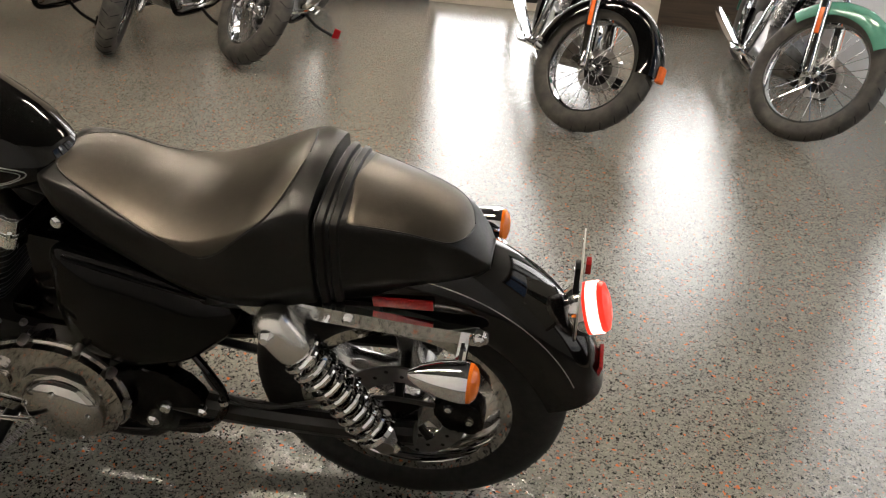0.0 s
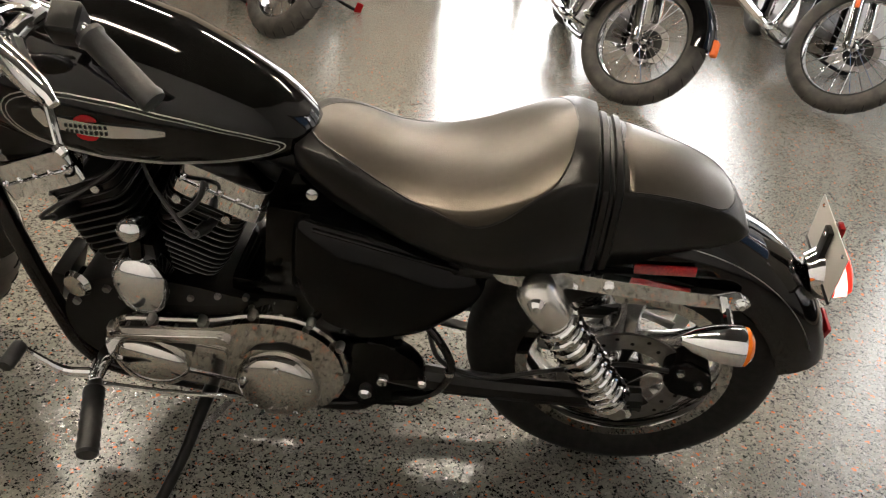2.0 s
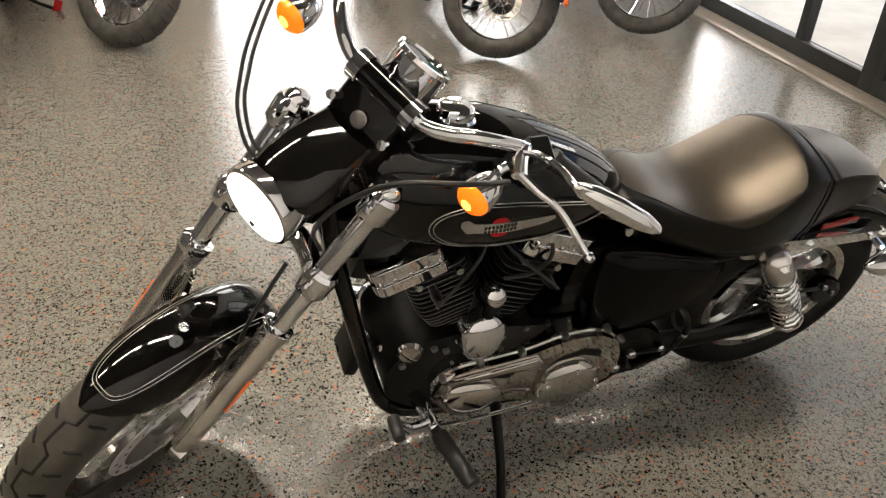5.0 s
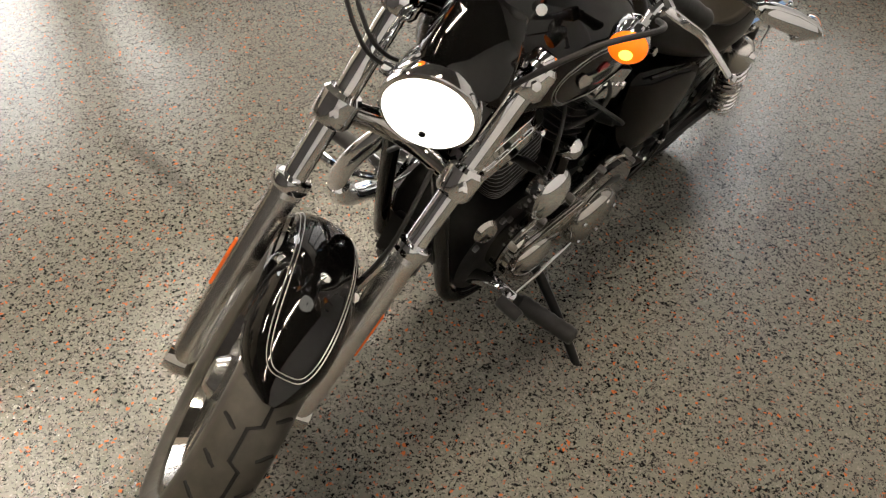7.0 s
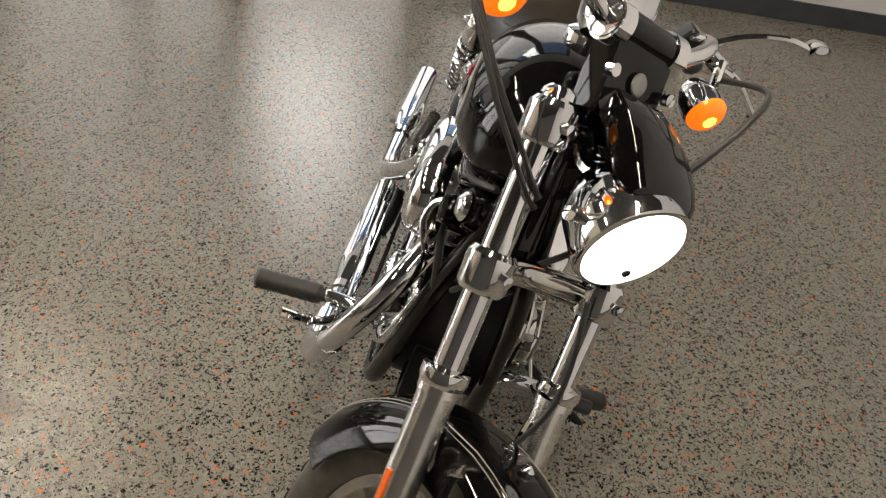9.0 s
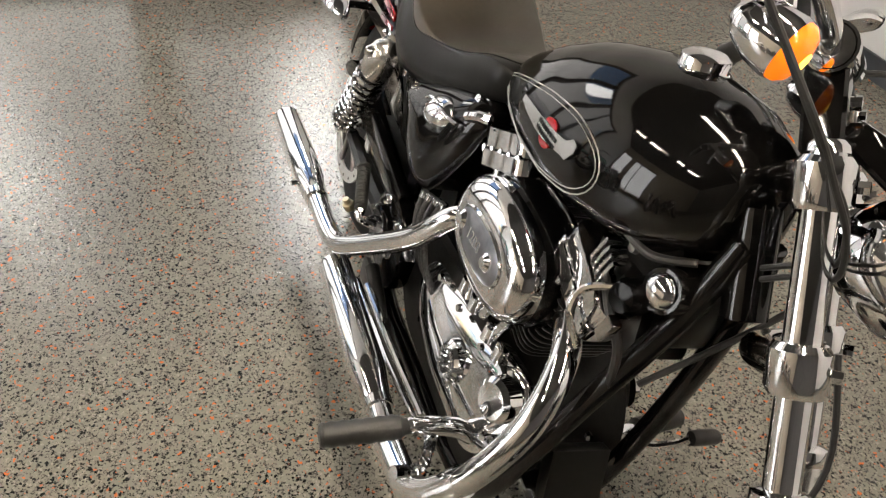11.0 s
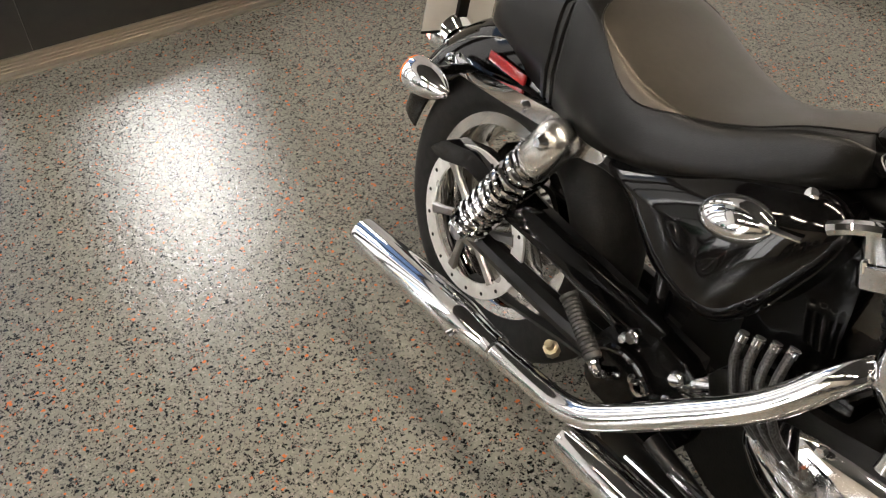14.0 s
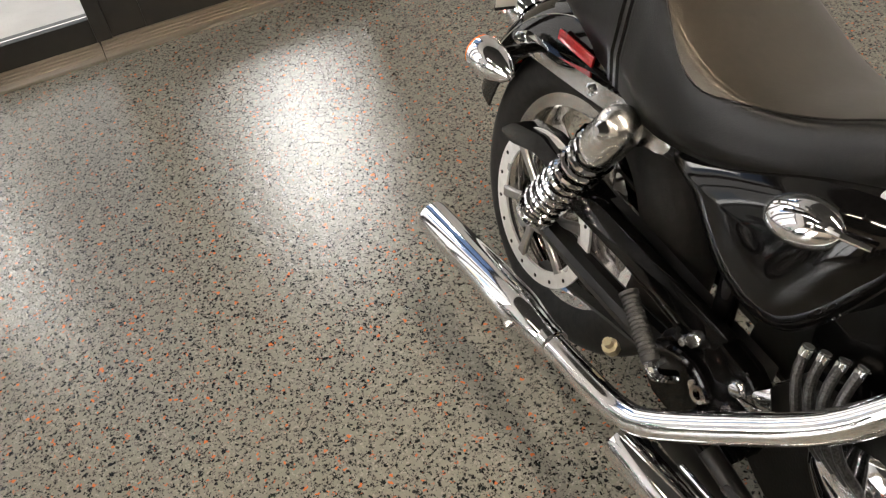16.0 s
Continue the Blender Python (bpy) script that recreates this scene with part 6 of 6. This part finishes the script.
# ---- the row of parked motorcycles ----
def wire_wheel(name, center, R, half, rim, parent, xf=None, spokes=28, disc_r=0.11):
    c = Vector(center)
    w = part(name, lathe([(rim + 0.006, -half * 0.62), (rim - 0.010, -half * 0.60), (rim - 0.016, -half * 0.2), (rim - 0.016, half * 0.2), (rim - 0.010, half * 0.60), (rim + 0.006, half * 0.62), (rim + 0.004, half * 0.3), (rim + 0.004, -half * 0.3)], c, (0, 1, 0), 44, closed=True), CHROME, parent, "chrome wire-spoked front wheel", xf=xf)
    tyre(c, R, half, rim, OLD_RUBBER, w, xf=xf, label="worn black tyre")
    part("hub", lathe([(0, -0.05), (0.022, -0.05), (0.032, -0.035), (0.026, -0.02), (0.026, 0.02), (0.032, 0.035), (0.022, 0.05), (0, 0.05)], c, (0, 1, 0), 20), CHROME, w, xf=xf)
    for k in range(spokes):
        a = 2 * math.pi * k / spokes
        s = 1 if k % 2 else -1
        b = a + (0.35 if (k // 2) % 2 else -0.35)
        part("spoke", tube([c + Vector((0.029 * math.cos(b), s * 0.034, 0.029 * math.sin(b))), c + Vector(((rim - 0.012) * math.cos(a), s * 0.008, (rim - 0.012) * math.sin(a)))], 0.0019, 5, 1), CHROME, w, xf=xf)
    if disc_r:
        disc("brake_disc", c, disc_r, disc_r * 0.6, 0.055, w, xf=xf, holes=12)
    return w


OLD_RUBBER = textured(material("worn_tyre_rubber", (0.035, 0.033, 0.03), 0.7), 18, (0.022, 0.021, 0.02), (0.06, 0.055, 0.048), rough=(0.6, 0.85), bump=0.3)


def parked(m, steer, paint, label, R=0.325, half=0.055, rim=0.235, mudguard="full", tip_lamp=False, foot=None):
    """A parked motorcycle: front contact at the origin, x forward."""
    t = thing("parked_motorcycle", m, label, "motorcycle", "row of parked motorcycles")
    ax = Vector((-0.25, 0, 0.62))
    axd = Vector((-0.5, 0, 0.87))
    Q = Matrix.Translation(ax) @ Matrix.Rotation(radians(steer), 4, axd) @ Matrix.Translation(-ax)
    c = Vector((0, 0, R))
    w = wire_wheel("front_wheel", c, R, half, rim, t, xf=Q)
    for k in range(26):
        a = 2 * math.pi * k / 26
        for s in (1, -1):
            part("tread_groove", tube([c + Vector(((R - 0.05 * (u * 0.75) ** 2 + 0.0006) * math.cos(a + 0.1 * u), s * half * u, (R - 0.05 * (u * 0.75) ** 2 + 0.0006) * math.sin(a + 0.1 * u))) for u in (0.1, 0.4, 0.75)], 0.0024, 5, 2), GROOVE, w, xf=Q)
    for s in (1, -1):
        y = s * 0.105
        fk = part("fork_leg", tube([(0.015, y, R - 0.03), (-0.02, y, R + 0.03), (-0.17, y, R + 0.29)], [0.022, 0.028, 0.027], 14, 3), POLISHED, t, "polished fork slider", xf=Q)
        part("fork_tube", tube([(-0.165, y, R + 0.28), (-0.38, y, R + 0.65)], 0.020, 14, 1), CHROME, fk, xf=Q)
        part("reflector", box((0.022, 0.007, 0.13), (-0.11, y + s * 0.030, R + 0.20), (0, -30, 0), 0.004), ORANGE_REFLECTOR, fk, "orange reflector strip", xf=Q)
    part("yoke", box((0.07, 0.27, 0.035), (-0.27, 0, R + 0.46), (0, -30, 0), 0.012), CHROME, t, xf=Q)
    if mudguard:
        a0, a1 = (radians(20), radians(190)) if mudguard == "full" else (radians(50), radians(150))
        g = part("front_mudguard", guard(c, R + 0.028, half + 0.028, a0, a1, 0.085, n=26, taper=0.06), paint, t, xf=Q)
        if mudguard == "full":
            e = [c + Vector(((R + 0.030 - 0.085 * (1 - math.cos(v)) ** 1.3) * math.cos(a1 - 0.05), (half + 0.028) * math.sin(v), (R + 0.030 - 0.085 * (1 - math.cos(v)) ** 1.3) * math.sin(a1 - 0.05))) for v in np.linspace(-1.4, 1.4, 9)]
            part("trim", tube(e, 0.010, 8, 2), CHROME, g, "chrome mudguard tip", xf=Q)
        if tip_lamp:
            part("marker_lamp", box((0.075, 0.045, 0.032), c + Vector((0.325, 0, 0.145)), (0, 66, 0), 0.012, 3), ORANGE_REFLECTOR, g, "orange marker lamp on the mudguard tip", xf=Q)
            part("lamp_base", box((0.085, 0.055, 0.022), c + Vector((0.305, 0, 0.138)), (0, 66, 0), 0.010, 3), CHROME, g, xf=Q)
    hl = part("headlamp", lathe([(0.0, -0.14), (0.06, -0.12), (0.09, -0.05), (0.092, 0.0), (0.0, 0.008)], (-0.20, 0, R + 0.60), (1, 0, 0), 26), CHROME, t, xf=Q)
    part("lens", lathe([(0.088, 0.0), (0.06, 0.015), (0.0, 0.022)], (-0.20, 0, R + 0.60), (1, 0, 0), 24), WHITE_PLATE, hl, xf=Q)
    part("handlebar", tube([(-0.62, -0.40, R + 0.73), (-0.50, -0.26, R + 0.82), (-0.40, -0.08, R + 0.72), (-0.40, 0.08, R + 0.72), (-0.50, 0.26, R + 0.82), (-0.62, 0.40, R + 0.73)], 0.0127, 10, 4), CHROME, t, xf=Q)
    rings = []
    for x, w2, zb, zt in ((-0.42, 0.05, 0.86, 0.95), (-0.50, 0.13, 0.80, 1.00), (-0.66, 0.17, 0.76, 1.00), (-0.84, 0.14, 0.75, 0.93), (-0.98, 0.05, 0.77, 0.83)):
        rings.append([Vector((x, w2 * math.cos(q), (zb + zt) / 2 + (zt - zb) / 2 * math.sin(q))) for q in (2 * math.pi * j / 18 for j in range(18))])
    part("fuel_tank", skin(rings), paint, t, angle=70)
    rings = []
    for x, w2, zb, zt in ((-0.96, 0.09, 0.68, 0.78), (-1.10, 0.15, 0.64, 0.73), (-1.28, 0.17, 0.64, 0.76), (-1.42, 0.13, 0.68, 0.82), (-1.66, 0.09, 0.68, 0.77)):
        rings.append([Vector((x, w2 * math.cos(q), (zb + zt) / 2 + (zt - zb) / 2 * math.sin(q))) for q in (2 * math.pi * j / 16 for j in range(16))])
    part("seat", skin(rings), LEATHER, t, angle=70)
    en = part("crankcase", plate(rounded([(-0.50, 0.17), (-0.98, 0.18), (-1.02, 0.36), (-0.90, 0.44), (-0.56, 0.44), (-0.46, 0.32)], 0.05, 4), -0.13, 0.13, 0.02, seg=3), STEEL, t)
    for ang, bx in ((radians(22), -0.70), (radians(-22), -0.74)):
        cy = part("cylinder", cyl_slab(ang, (bx, 0, 0.40), 0.03, 0.30, 0.055, 0.06, 0.03), BLACK_CAST, t)
        for k in range(8):
            part("fin", cyl_slab(ang, (bx, 0, 0.40), 0.06 + 0.026 * k, 0.067 + 0.026 * k, 0.08, 0.10, 0.03), SILVER, cy)
        part("rocker_box", cyl_slab(ang, (bx, 0, 0.40), 0.29, 0.34, 0.085, 0.11, 0.03), CHROME, cy)
    part("primary_cover", plate(rounded([(-0.60, 0.22), (-1.04, 0.22), (-1.08, 0.36), (-0.96, 0.42), (-0.62, 0.37)], 0.05, 4), 0.12, 0.18, 0.014, seg=3), POLISHED, en)
    for s in (1, -1):
        part("frame_tube", tube([(-0.36, s * 0.03, 0.86), (-0.42, s * 0.07, 0.50), (-0.46, s * 0.11, 0.22), (-0.60, s * 0.12, 0.15), (-1.10, s * 0.12, 0.16), (-1.20, s * 0.11, 0.40)], 0.017, 10, 4), BLACK_PAINT, t)
        part("footboard", box((0.16, 0.05, 0.02), (-0.52, s * 0.27, 0.27), (0, 0, 0), 0.008), CHROME, t)
        part("peg_arm", tube([(-0.50, s * 0.12, 0.22), (-0.52, s * 0.24, 0.26)], 0.012, 8, 1), CHROME, t)
    part("exhaust", tube([(-0.60, -0.10, 0.62), (-0.50, -0.16, 0.55), (-0.50, -0.19, 0.35), (-0.62, -0.20, 0.24), (-1.00, -0.20, 0.22), (-1.70, -0.21, 0.25)], [0.022, 0.022, 0.024, 0.026, 0.034, 0.045], 14, 4), CHROME, t)
    rwh = part("rear_wheel", lathe([(0.20, -0.05), (0.19, 0.0), (0.20, 0.05), (0.21, 0.05), (0.215, 0.0), (0.21, -0.05)], (-1.60, 0, 0.32), (0, 1, 0), 32, closed=True), CHROME, t)
    tyre((-1.60, 0, 0.32), 0.32, 0.07, 0.205, OLD_RUBBER, rwh)
    part("rear_mudguard", guard((-1.60, 0, 0.32), 0.37, 0.09, radians(40), radians(190), 0.10, n=22), paint, t)
    ks = part("side_stand", tube([(-0.80, 0.12, 0.17), (-0.79, 0.22, 0.10), (-0.77, 0.36, 0.068)], 0.011, 8, 3), BLACK_SATIN, t, "side stand, down")
    part("foot", box((0.028, 0.045, 0.085), (-0.765, 0.372, 0.082), (-10, 0, 0), 0.006), foot or BLACK_SATIN, ks)
    return t


def park(x, y, heading, **k):
    return pose(x, y, 0.002, -10, 0, heading)


parked(park(-0.26, -2.66, 99), 48, BLACK_PAINT, "black cruiser motorcycle with wire wheels and an orange mudguard lamp", tip_lamp=True)
parked(park(-1.34, -2.93, 90), 46, GREEN_PAINT, "pale green motorcycle with a large wire front wheel", R=0.345, half=0.045, rim=0.262, mudguard="short")
parked(park(1.67, -3.16, 92), 46, BLACK_PAINT, "black motorcycle with a worn front tyre and red stand foot", R=0.33, half=0.062, rim=0.228, mudguard=None, foot=RED_ENAMEL)
parked(park(2.40, -3.05, 88), 24, BLACK_PAINT, "dark motorcycle standing close beside its neighbour", R=0.325, half=0.058, rim=0.228, mudguard="short", foot=RED_ENAMEL)
parked(park(3.20, -2.85, 90), 44, BLACK_PAINT, "dark motorcycle with a broad worn front tyre", R=0.325, half=0.062, rim=0.226, mudguard=None)
